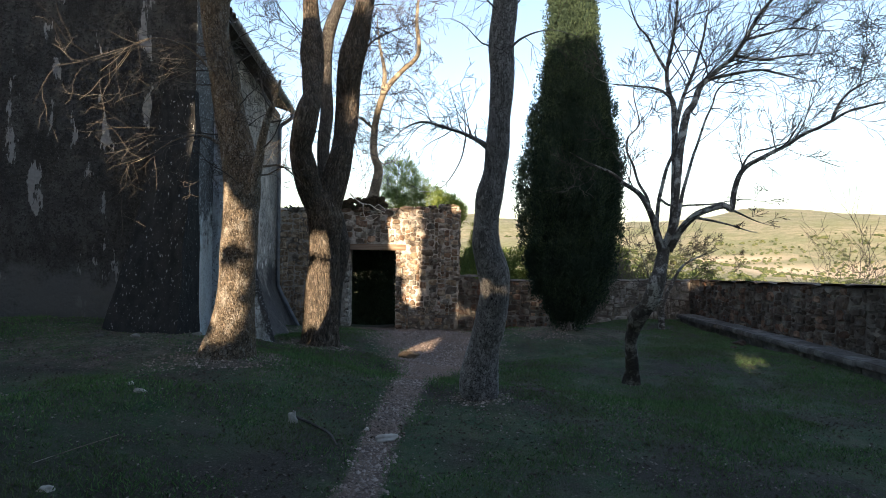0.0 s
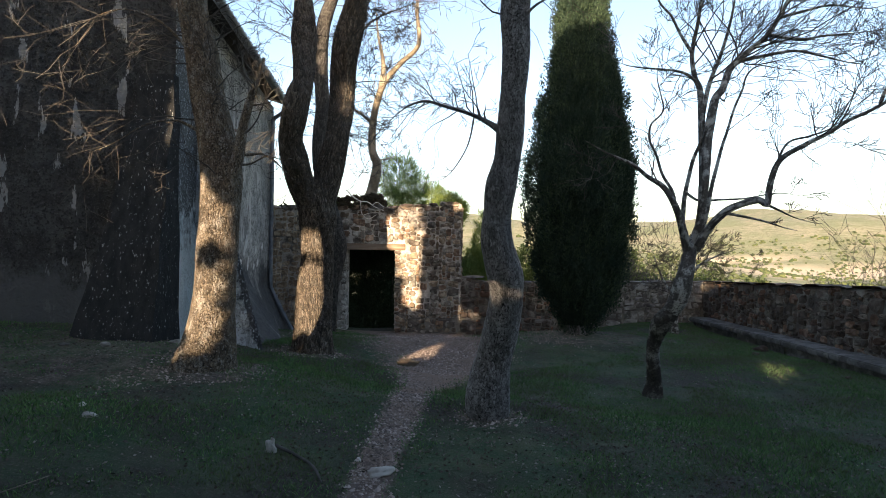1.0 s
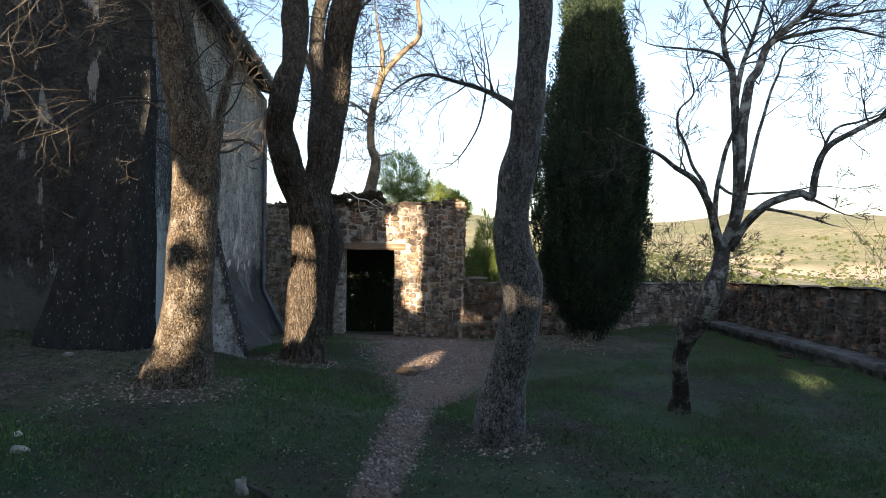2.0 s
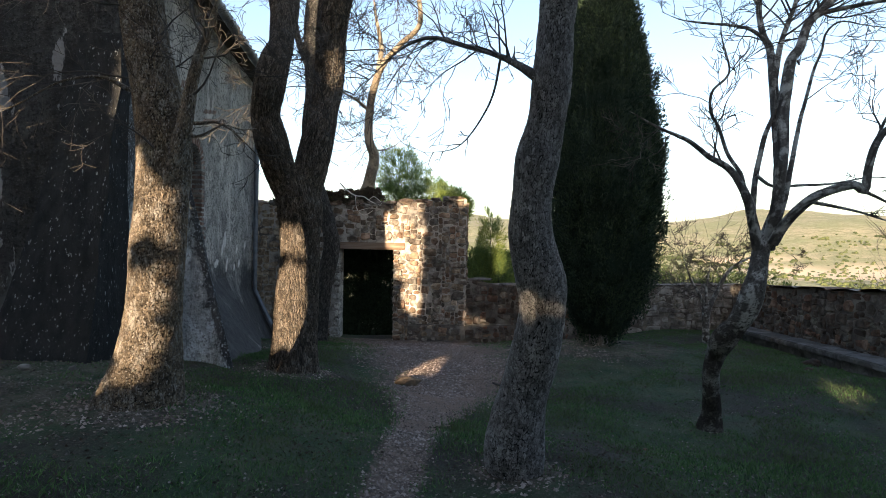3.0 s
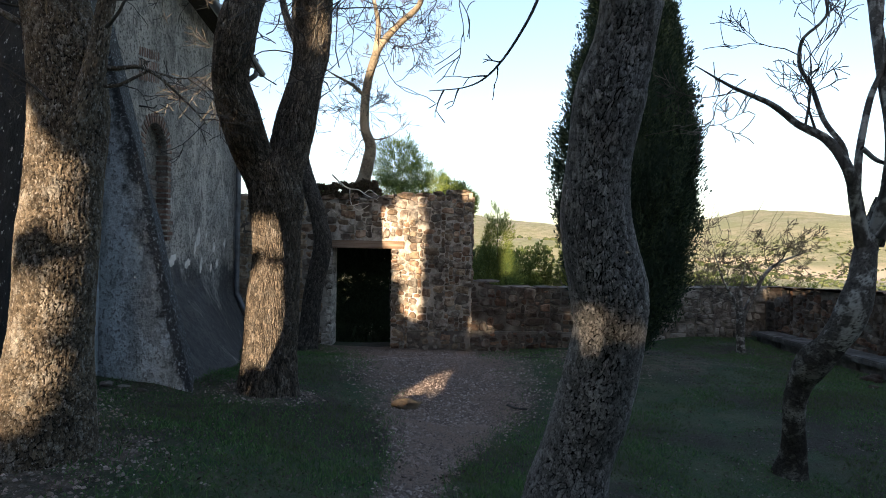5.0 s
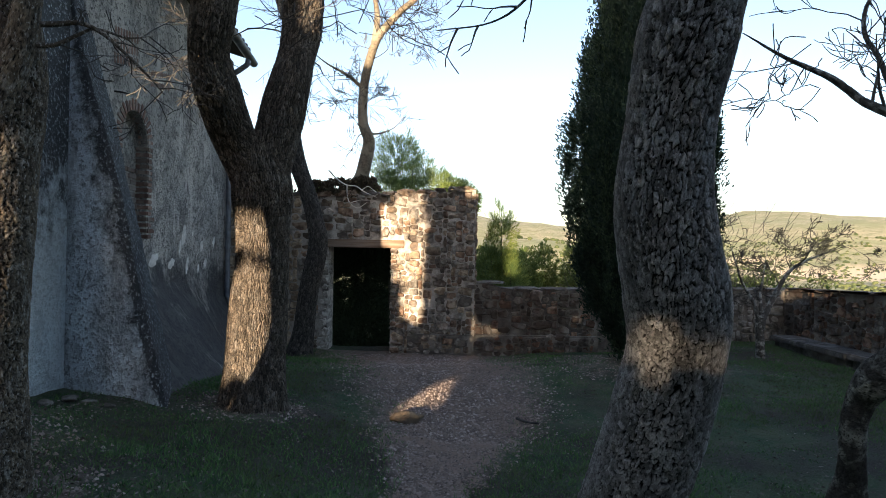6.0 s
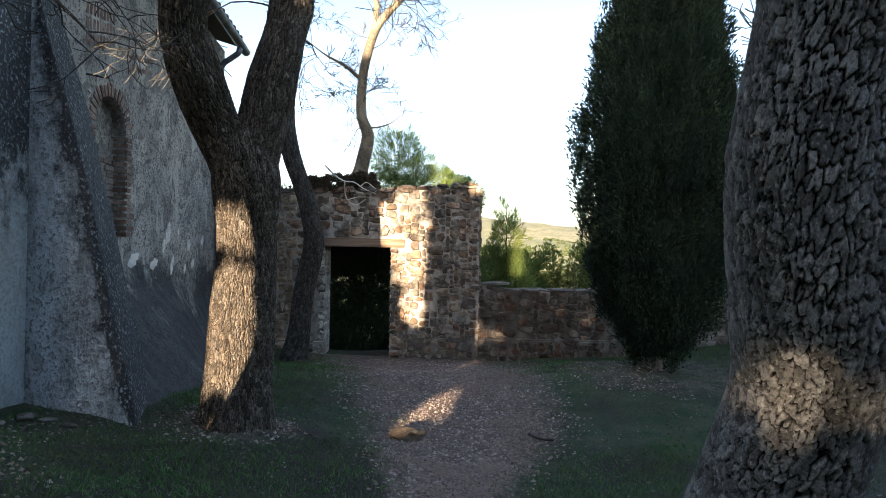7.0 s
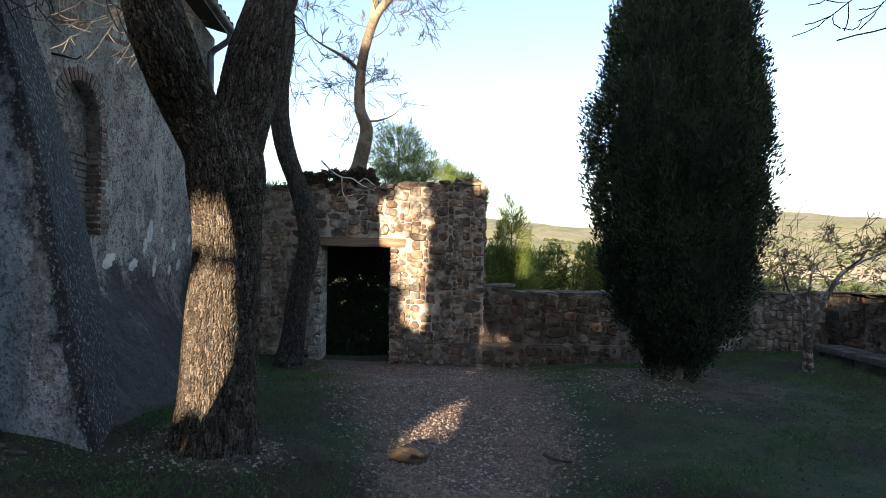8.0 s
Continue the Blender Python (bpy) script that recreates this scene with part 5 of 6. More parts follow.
tree("oak_tree", C_T[:15], [(C_T[14:], 150, 420, (0.009, 0.022, 0.033)), (C_B, 12, 40, None), (C_H, 8, 30, None), (C_R, 8, 24, None)], BARK, "slender oak with plated bark and a swollen bend", (0.009, 0.022, 0.042), 400, 1000, 0.05,
     [(C_B, 26, 0.55, 3, 0.06, 0.15, 0.40, (2, 3), (-0.2, 0, 0.2)), (C_H, 5, 0.10, 1, -0.02, 0.2, 0.3, (2, 3), (0, 0, 0)), (C_R, 4, 0.35, 2, 0.03, 0.2, 0.35, (2, 3), (0, 0, 0)),
      (C_T[14:], 12, 0.9, 2, 0.1, 0.1, 0.35, (3, 4), (-0.2, 0, 0))], 4.4, tip=0.0018)

D_T = [(2.406, 7.639, 0.420, 0.11), (2.404, 7.599, 0.600, 0.082), (2.365, 7.537, 0.800, 0.072), (2.345, 7.495, 1.000, 0.072), (2.370, 7.465, 1.150, 0.083), (2.387, 7.370, 1.300, 0.106), (2.474, 7.296, 1.450, 0.088), (2.523, 7.223, 1.600, 0.097), (2.542, 7.168, 1.750, 0.095), (2.581, 7.169, 1.900, 0.079), (2.628, 7.202, 2.100, 0.068), (2.712, 7.238, 2.300, 0.053), (2.760, 7.220, 2.450, 0.05)]
D_1 = [(2.601, 7.192, 2.138, 0.05045), (2.500, 7.120, 2.410, 0.04115), (2.402, 7.050, 2.610, 0.03427), (2.292, 7.095, 2.816, 0.02875), (2.149, 7.184, 2.940, 0.02354), (1.984, 7.216, 3.080, 0.01829), (1.702, 7.212, 3.200, 0.009775), (1.454, 7.200, 3.333, 0.0018)]
D_1b = [(2.412, 7.081, 2.633, 0.02108), (2.373, 7.074, 2.781, 0.0184), (2.290, 7.136, 2.957, 0.01666), (2.231, 7.178, 3.189, 0.01502), (2.172, 7.218, 3.348, 0.01336), (2.179, 7.204, 3.519, 0.01178), (2.256, 7.132, 3.609, 0.01011), (2.278, 7.106, 3.706, 0.008627), (2.219, 7.147, 4.024, 0.005468), (2.240, 7.121, 4.223, 0.001753)]
D_1c = [(2.523, 7.149, 2.446, 0.02703), (2.548, 7.172, 2.711, 0.02437), (2.606, 7.209, 2.936, 0.02252), (2.663, 7.226, 3.149, 0.02079), (2.748, 7.238, 3.361, 0.01428), (2.762, 7.250, 3.572, 0.001748)]
D_2 = [(2.697, 7.227, 2.139, 0.06028), (2.712, 7.112, 2.517, 0.05166), (2.717, 7.094, 2.857, 0.04584), (2.771, 7.240, 3.222, 0.04166), (2.812, 7.370, 3.597, 0.03757), (2.840, 7.491, 3.984, 0.03347), (2.802, 7.549, 4.158, 0.02905), (2.788, 7.600, 4.451, 0.02485), (2.875, 7.653, 4.838, 0.0206), (2.933, 7.685, 5.222, 0.01646), (2.965, 7.693, 5.672, 0.009256), (2.992, 7.700, 6.270, 0.001851)]
D_2b = [(2.806, 7.518, 4.099, 0.02019), (2.669, 7.525, 4.193, 0.01612), (2.483, 7.511, 4.223, 0.01299), (2.223, 7.493, 4.235, 0.01015), (2.002, 7.476, 4.256, 0.005685), (1.817, 7.463, 4.321, 0.00183)]
D_2c = [(2.784, 7.588, 4.448, 0.0224), (2.660, 7.624, 4.677, 0.01799), (2.559, 7.659, 4.910, 0.01467), (2.416, 7.684, 5.103, 0.01172), (2.301, 7.692, 5.438, 0.006685), (2.222, 7.700, 5.811, 0.001851)]
D_3 = [(2.697, 7.227, 2.139, 0.01944), (2.712, 7.112, 2.517, 0.03342), (2.726, 7.064, 2.923, 0.04295), (2.810, 7.216, 3.359, 0.04891), (2.872, 7.274, 3.594, 0.04734), (2.942, 7.334, 3.841, 0.04396), (3.036, 7.359, 3.969, 0.04058), (3.126, 7.408, 4.183, 0.03739), (3.212, 7.412, 4.287, 0.03414), (3.376, 7.417, 4.441, 0.03097), (3.554, 7.422, 4.589, 0.02788), (3.701, 7.435, 4.812, 0.02491), (3.826, 7.448, 5.035, 0.02192), (3.946, 7.439, 5.213, 0.01894), (4.092, 7.426, 5.388, 0.01606), (4.280, 7.413, 5.636, 0.009884), (4.479, 7.400, 5.989, 0.001853)]
D_3b = [(3.232, 7.411, 4.301, 0.02642), (3.505, 7.387, 4.356, 0.02055), (3.848, 7.364, 4.412, 0.01619), (4.110, 7.326, 4.349, 0.01221), (4.438, 7.285, 4.257, 0.006399), (4.662, 7.253, 4.238, 0.001828)]
D_3c = [(3.577, 7.396, 4.596, 0.02451), (3.909, 7.351, 4.536, 0.01806), (4.116, 7.317, 4.564, 0.01338), (4.502, 7.282, 4.595, 0.006846), (4.757, 7.248, 4.623, 0.00184)]
D_3d = [(3.693, 7.420, 4.807, 0.02255), (3.954, 7.442, 4.883, 0.01683), (4.324, 7.466, 4.978, 0.01254), (4.762, 7.474, 4.952, 0.006576), (5.063, 7.497, 5.038, 0.001852)]
D_5 = [(2.816, 7.383, 3.636, 0.03169), (2.967, 7.540, 4.071, 0.02562), (3.149, 7.641, 4.470, 0.02088), (3.287, 7.718, 4.869, 0.01651), (3.378, 7.770, 5.264, 0.00915), (3.458, 7.800, 5.728, 0.00185)]
D_7 = [(2.697, 7.227, 2.139, 0.01167), (2.747, 7.095, 2.482, 0.02486), (2.795, 7.065, 2.822, 0.02154), (2.901, 7.178, 3.062, 0.01944), (3.007, 7.288, 3.303, 0.01756), (3.093, 7.363, 3.473, 0.01564), (3.243, 7.483, 3.809, 0.01387), (3.362, 7.562, 4.010, 0.01207), (3.455, 7.641, 4.216, 0.01034), (3.617, 7.675, 4.340, 0.008537), (3.877, 7.692, 4.312, 0.005079), (4.257, 7.709, 4.286, 0.001827)]
D_4 = [(2.702, 7.155, 2.188, 0.04824), (2.761, 7.060, 2.366, 0.04348), (2.882, 6.958, 2.539, 0.0399), (3.031, 6.923, 2.626, 0.03707), (3.211, 6.884, 2.673, 0.03442), (3.285, 6.862, 2.627, 0.03195), (3.300, 6.844, 2.810, 0.02961), (3.346, 6.826, 3.005, 0.02737), (3.425, 6.809, 3.123, 0.02521), (3.609, 6.791, 3.234, 0.02306), (3.856, 6.774, 3.365, 0.021), (4.037, 6.756, 3.488, 0.01904), (4.217, 6.738, 3.573, 0.01698), (4.365, 6.721, 3.655, 0.01502), (4.511, 6.703, 3.750, 0.01306), (4.753, 6.685, 3.814, 0.01119), (5.024, 6.668, 3.891, 0.006993), (5.357, 6.650, 4.007, 0.001678)]
D_4b = [(4.365, 6.750, 3.668, 0.02053), (4.427, 6.750, 3.824, 0.01642), (4.540, 6.750, 3.969, 0.01335), (4.731, 6.750, 4.088, 0.01064), (4.871, 6.750, 4.155, 0.006066), (5.049, 6.750, 4.287, 0.00168)]
D_4c = [(3.302, 6.850, 2.811, 0.01495), (3.458, 6.850, 3.241, 0.01186), (3.705, 6.850, 3.344, 0.009529), (3.932, 6.850, 3.433, 0.007474), (4.158, 6.850, 3.634, 0.004204), (4.415, 6.850, 3.848, 0.001682)]
D_6 = [(2.882, 6.958, 2.539, 0.01882), (3.114, 6.955, 2.497, 0.01303), (3.300, 6.925, 2.451, 0.01047), (3.494, 6.912, 2.389, 0.006076), (3.633, 6.900, 2.357, 0.001682)]
D_8 = [(2.523, 7.109, 2.774, 0.01737), (2.688, 7.140, 2.684, 0.01398), (2.923, 7.130, 2.693, 0.01146), (3.193, 7.120, 2.711, 0.009126), (3.528, 7.110, 2.771, 0.005145), (3.809, 7.100, 2.742, 0.001747)]
D_9 = [(3.304, 6.900, 2.629, 0.01682), (3.440, 6.917, 2.573, 0.01178), (3.635, 6.933, 2.492, 0.006077), (3.899, 6.950, 2.430, 0.001683)]
fan = [(q, max(2, int(c * 0.9)), ln * 1.25, 2, 0.10, s0, 0.42, (4, 5), lean) for q, c, ln, s0, lean in (
    (D_1, 6, 0.45, 0.4, (0, 0, 0)), (D_1b, 9, 0.4, 0.2, (0, 0, 0)), (D_2, 24, 0.8, 0.42, (0.2, 0, 0.4)), (D_2b, 6, 0.4, 0.2, (0, 0, 0)), (D_2c, 14, 0.6, 0.1, (0, 0, 0.3)),
    (D_3, 30, 0.95, 0.35, (0.5, 0, 0.3)), (D_3b, 14, 0.7, 0.1, (0.7, 0, 0.2)), (D_3c, 14, 0.7, 0.1, (0.7, 0, 0.2)), (D_3d, 14, 0.7, 0.1, (0.7, 0, 0.3)), (D_5, 24, 0.9, 0.2, (0.3, 0, 0.4)),
    (D_7, 12, 0.45, 0.4, (0.2, 0, 0.2)), (D_4, 12, 0.5, 0.4, (0.3, 0, 0.2)), (D_4b, 10, 0.5, 0.1, (0.3, 0, 0.3)), (D_4c, 6, 0.35, 0.1, (0, 0, 0.2)), (D_6, 3, 0.16, 0.4, (0.2, 0, 0)), (D_8, 4, 0.2, 0.3, (0, 0, 0.2)), (D_9, 3, 0.15, 0.4, (0, 0, 0)))]
tree("almond_tree", D_T[:7], [(D_T[6:], 60, 110, (0.005, 0.026, 0.04))] + [(q, 16, 60, (0.003, 0.03, 0.05)) for q in (D_1, D_2, D_3, D_4)] + [(q, 7, 36, None) for q in (D_1b, D_1c, D_2b, D_2c, D_3b, D_3c, D_3d, D_5, D_6, D_7, D_8, D_9, D_4b, D_4c)], BARK_SMOOTH,
     "bare many-branched fruit tree with a crooked lichened trunk", (0.006, 0.026, 0.04), 70, 240, 0.03, fan, 5.2, tip=0.003, spread=(0.3, 0.75), stem=MOSSY)

E_T = [(4.91, 13.3, 0.34, 0.07), (4.89, 13.3, 0.74, 0.06), (4.90, 13.3, 0.98, 0.075), (4.9, 13.3, 1.1, 0.05)]
E_L = [(4.88, 13.3, 0.95, 0.04), (4.78, 13.3, 1.25, 0.028), (4.58, 13.3, 1.6, 0.02), (4.4, 13.2, 2.0, 0.009), (4.3, 13.2, 2.3, 0.0018)]
E_R = [(4.92, 13.3, 0.95, 0.05), (5.08, 13.3, 1.3, 0.042), (5.3, 13.25, 1.75, 0.03), (5.55, 13.2, 1.95, 0.02), (5.85, 13.1, 2.1, 0.009), (6.2, 13.0, 2.25, 0.0018)]
E_M = [(4.9, 13.3, 1.0, 0.03), (4.92, 13.35, 1.4, 0.022), (5.0, 13.4, 1.8, 0.0105), (5.05, 13.4, 2.2, 0.0018)]
tree("fruit_tree", E_T, [(q, 10, 30, None) for q in (E_L, E_R, E_M)], BARK_SMOOTH, "small bare fruit tree before the corner of the walls", (0.004, 0.03, 0.05), 30, 60, 0.03,
     [(E_L, 9, 0.5, 3, 0.06, 0.15, 0.35, (2, 4), (0, 0, 0)), (E_R, 12, 0.55, 3, 0.06, 0.15, 0.35, (3, 5), (0, 0, 0)), (E_M, 8, 0.5, 3, 0.06, 0.15, 0.35, (2, 4), (0, 0, 0))], 6.1, tip=0.0045)

G_T = [(-3.4, 15.95, -0.6, 0.204), (-3.2, 15.9, 1.2, 0.187), (-2.95, 15.75, 2.3, 0.17), (-2.55, 15.6, 2.95, 0.153), (-2.25, 15.55, 3.17, 0.1487), (-2.03, 15.5, 3.42, 0.1403), (-1.93, 15.5, 3.78, 0.1318), (-1.86, 15.5, 4.2, 0.119), (-1.99, 15.5, 4.6, 0.0978), (-1.98, 15.5, 5.3, 0.085), (-1.86, 15.5, 5.9, 0.0808), (-1.68, 15.5, 6.35, 0.0723), (-1.3, 15.5, 6.8, 0.0638), (-0.85, 15.5, 7.3, 0.0553), (-0.9, 15.5, 8.2, 0.0425), (-0.8, 15.5, 9.4, 0.017)]
G_L = [(-1.98, 15.5, 5.25, 0.042), (-2.3, 15.4, 5.5, 0.0315), (-2.7, 15.3, 5.7, 0.0158), (-3.1, 15.2, 6.0, 0.0018)]
G_M = [(-1.8, 15.5, 6.1, 0.07), (-1.75, 15.6, 6.8, 0.06), (-1.9, 15.6, 7.6, 0.03), (-2.0, 15.6, 8.6, 0.0018)]
G_R = [(-1.86, 15.5, 4.35, 0.024), (-1.6, 15.4, 4.35, 0.0168), (-1.3, 15.4, 4.5, 0.0081), (-1.05, 15.4, 4.85, 0.0018)]
tree("oak_tree", G_T, [(G_L, 8, 30, None), (G_M, 10, 40, None), (G_R, 8, 24, None)], PINE_BARK, "sunlit bare tree rising behind the gate wall", (0.008, 0.035, 0.06), 50, 240, 0.0,
     [(G_L, 7, 0.8, 3, 0.08, 0.1, 0.45, (3, 4), (0, 0, 0)), (G_M, 8, 0.9, 3, 0.08, 0.1, 0.45, (3, 4), (0, 0, 0)), (G_R, 4, 0.3, 1, 0.08, 0.4, 0.3, (2, 3), (0, 0, 0)),
      (G_T[7:], 22, 1.0, 3, 0.05, 0.05, 0.45, (3, 4), (0, 0, 0))], 7.7, tip=0.0045)


# cypress by the low wall
def cypress(at, heights, halves, lobe, n, label, k):
    """Upright sprays over a lumpy spindle; an inner mass keeps it dense."""
    rgn = np.random.default_rng(k)
    t = thing("cypress_tree", at, label, "tree")
    v, f = tube([(at[0], at[1], at[2] - 0.2, 0.17), (at[0], at[1], at[2] + 1.5, 0.15), (at[0] + 0.1, at[1], heights[-1] - 0.5, 0.03)], 12, 20)
    from_arrays("trunk", v, f, BARK, t)
    top = heights[-1]
    z = rgn.uniform(heights[0], top, n)
    R = np.interp(z, heights, halves)
    keep = rgn.random(n) < R / max(halves)
    z, R = z[keep], R[keep]
    m = len(z)
    th = rgn.uniform(0, 2 * np.pi, m)
    lump = 0.86 + 0.20 * soft_noise(th * 2.6, z * 1.3, k) + 0.34 * (soft_noise(th * 9, z * 2.6, k + 1) - 0.5)
    rad = R * lump * (0.80 + 0.18 * rgn.random(m) ** 0.7)
    cx = at[0] + np.cos(th) * rad
    cy = at[1] + np.sin(th) * rad
    lean = np.stack([np.cos(th), np.sin(th), np.zeros(m)], 1)
    if lobe:
        lx, ly, l0, l1, lr = lobe
        q = int(m * 0.16)
        z[:q] = rgn.uniform(l0, l1, q)
        rr = lr * np.interp(z[:q], [l0, l0 + 1, l1 - 1.2, l1], [0.7, 1, 0.7, 0.1]) * (0.6 + 0.45 * rgn.random(q))
        cx[:q], cy[:q] = lx + np.cos(th[:q]) * rr, ly + np.sin(th[:q]) * rr
    c0 = np.stack([cx, cy, z], 1)
    # each spray is a small fan of blades
    per = 26
    c = np.repeat(c0, per, 0) + rgn.normal(0, 1, (m * per, 3)) * np.array([0.035, 0.035, 0.085])
    w = np.repeat(lean * rgn.uniform(0.2, 0.9, (m, 1)) + rgn.normal(0, 0.22, (m, 3)), per, 0) + np.array([0, 0, 0.75]) + rgn.normal(0, 0.38, (m * per, 3))
    v, f = leaves(c, w, 0.068, 0.022, rgn)
    tagged(from_arrays("crown", v, f, CYPRESS, t), "dense dark green sprays", kind="stuff")
    zz = np.linspace(heights[0] + 0.1, top - 0.3, 40)
    rows = [(at[0], at[1], float(a), float(np.interp(a, heights, halves)) * 0.70) for a in zz]
    v, f = tube(rows, 40, 60, (0.10, 0.3, 0.5), 0.0, k)
    from_arrays("inner_crown", v, f, CYPRESS, t, smooth=True)
    return t


cypress((2.56, 12.28, 0.45), [0.55, 0.75, 1.02, 1.5, 1.95, 2.45, 2.9, 3.25, 3.85, 4.3, 5.0, 5.6, 6.2, 6.8, 7.5, 8.4, 9.6, 10.3],
        [0.26, 0.38, 0.62, 0.83, 0.93, 1.01, 1.09, 1.13, 1.02, 0.96, 0.84, 0.70, 0.58, 0.52, 0.49, 0.40, 0.22, 0.04], (3.10, 12.05, 2.4, 5.5, 0.40), 11000,
        "tall dense dark green cypress, sunlit at its tip", 21)


# ---- greenery behind the walls ----
def bush(name, blobs, n, length, width, mt, label, k, up=0.5, per=6, category="bush", stemmed=True):
    """Leaf tufts over a handful of overlapping masses (x, y, z, rx, rz)."""
    rgn = np.random.default_rng(k)
    x, y, z, rx, rz = blobs[0]
    t = thing(name, (x, y, ground_at(x, y)), label, category)
    cs, ws = [], []
    stems = []
    for x, y, z, rx, rz in blobs:
        d = rgn.normal(size=(n, 3))
        d /= np.linalg.norm(d, axis=1)[:, None]
        rr = (0.45 + 0.6 * rgn.random(n) ** 0.6) * (0.75 + 0.5 * soft_noise(d[:, 0] * 4 + x, d[:, 2] * 4 + z, k))
        c = np.array([x, y, z]) + d * rr[:, None] * np.array([rx, rx, rz])
        cs.append(np.repeat(c, per, 0) + rgn.normal(0, length * 0.25, (n * per, 3)))
        ws.append(np.repeat(d, per, 0) + np.array([0, 0, up]) + rgn.normal(0, 0.6, (n * per, 3)))
        g = ground_at(x, y)
        stems.append(([(x, y, g - 0.1, 0.02 + 0.015 * rz), (x + 0.05, y, (g + z) / 2, 0.02), (x, y, z + rz * 0.5, 0.008)], 6))
    v, f = leaves(np.vstack(cs), np.vstack(ws), length, width, rgn)
    tagged(from_arrays("foliage", v, f, mt, t), kind="stuff")
    if stemmed is not None:
        v, f = join([tube(r, s, 8) for r, s in (stems if stemmed else stems[-1:])])
        from_arrays("stem", v, f, TWIG, t)
    return t


bush("pine_tree", [(-1.55, 18.6, 4.3, 0.6, 0.75), (-1.15, 18.4, 3.7, 0.75, 0.7), (-0.55, 18.5, 3.5, 0.6, 0.55), (-0.05, 18.6, 3.35, 0.4, 0.45), (-1.75, 18.5, 3.3, 0.6, 0.7), (-0.9, 18.5, 2.9, 1.2, 0.7), (0.25, 18.6, 3.25, 0.25, 0.3)],
     520, 0.16, 0.013, PINE, "young sunlit pine with long needles behind the gate wall", 31, 0.6, 9, "tree")
bush("pine_tree", [(0.95, 16.6, 2.2, 0.32, 0.75), (0.75, 16.7, 1.5, 0.45, 0.7), (1.15, 16.6, 1.4, 0.35, 0.6)], 420, 0.14, 0.012, PINE, "slim young pine beside the end of the gate wall", 32, 0.8, 9, "tree")
bush("pine_tree", [(-2.6, 17.6, 1.3, 1.0, 1.0), (-1.6, 17.9, 1.0, 0.9, 1.1), (-2.2, 17.0, 0.1, 0.9, 0.6), (-2.0, 18.5, 0.6, 1.5, 1.2), (-3.0, 18.6, 0.9, 1.3, 1.4), (-2.6, 16.8, 2.55, 1.1, 0.45), (-1.4, 17.2, 2.5, 1.0, 0.5), (-3.6, 17.5, 2.6, 1.0, 0.5), (-2.2, 20.5, 1.2, 1.8, 1.6), (-3.8, 20.5, 1.2, 1.6, 1.6), (-0.8, 20.2, 1.0, 1.4, 1.4), (-1.9, 19.2, 2.2, 1.2, 0.8), (-3.4, 19.0, 2.0, 1.2, 1.2)], 520, 0.17, 0.014, PINE_SHADED, "pine branches beyond the open doorway, coloured dark for the shade there", 33, 0.2, 8, "tree", False)
# canopy hidden below the wall top, added to block light behind the doorway
bush("pine_tree", [(-5.0 + 0.85 * i, 16.6 + 1.9 * j + 0.3 * (i % 2), 2.55, 1.0, 0.32) for i in range(5) for j in range(3)] + [(-5.5 + 1.1 * i, 23.5, 0.4, 1.3, 2.0) for i in range(6)] + [(-4.0 + 0.8 * i, 17.0 + 0.6 * (i % 2), -0.75, 0.8, 0.45) for i in range(4)], 210, 0.36, 0.17, PINE_SHADED, "pine canopy and backing added behind the gate wall to darken the doorway", 34, 0.1, 5, "tree", False)
rh = random.Random(3)
for i in range(9):
    x = 1.1 + i * 0.62 + rh.uniform(-0.15, 0.15)
    y = 21.5 + rh.uniform(-0.8, 0.8)
    tp = rh.uniform(1.85, 2.2)
    tagged(bush("cypress_shrub", [(x, y, tp - 0.6, 0.42, 0.75), (x + 0.1, y, tp - 1.4, 0.55, 0.8), (x, y, tp - 2.3, 0.6, 0.9)], 420, 0.12, 0.035, HEDGE, "green cypress shrub in a row beyond the low wall", 40 + i, 0.9, 6),
           group="shrubs beyond the low wall")
for i in range(6):
    x, y = 6.2 + i * 0.9, 21.5 + rh.uniform(-1, 1)
    tagged(bush("evergreen_shrub", [(x, y, rh.uniform(0.4, 0.8), 0.8, 0.8), (x + 0.4, y, 0.0, 0.8, 0.9)], 420, 0.10, 0.035, HEDGE, "dark evergreen shrub beyond the low wall", 60 + i, 0.4, 6), group="shrubs beyond the low wall")


def bare_bush(name, x, y, h, stems, label, k, wide=0.35, group=""):
    """A clump of thin leafless shoots from one foot."""
    rg = random.Random(k)
    g = ground_at(x, y)
    t = thing(name, (x, y, g), label, "bush", group)
    TIP[0], SPREAD[:] = 0.004, (0.4, 0.8)
    out = []
    for _ in range(stems):
        d = Vector((rg.gauss(0, wide), rg.gauss(0, wide), 1.0))
        grow(out, (x + rg.uniform(-0.1, 0.1), y + rg.uniform(-0.1, 0.1), g - 0.05), d, h * rg.uniform(0.7, 1.1), 0.012, 2, rg, 0.1, 0.22, (5, 7), 0.5)
    v, f = twig_mesh(out)
    tagged(from_arrays("bare_crown", v, f, TWIG, t), kind="stuff")


for i, (x, y, h) in enumerate(((4.3, 17.2, 2.9), (5.1, 17.0, 3.0), (5.7, 17.4, 2.8), (6.4, 17.0, 2.9), (6.0, 16.7, 2.5), (3.9, 17.6, 2.7))):
    bare_bush("bare_bush", x, y, h, 7, "leafless brown bush behind the low wall", 90 + i, 0.4, "bare bushes behind the wall")
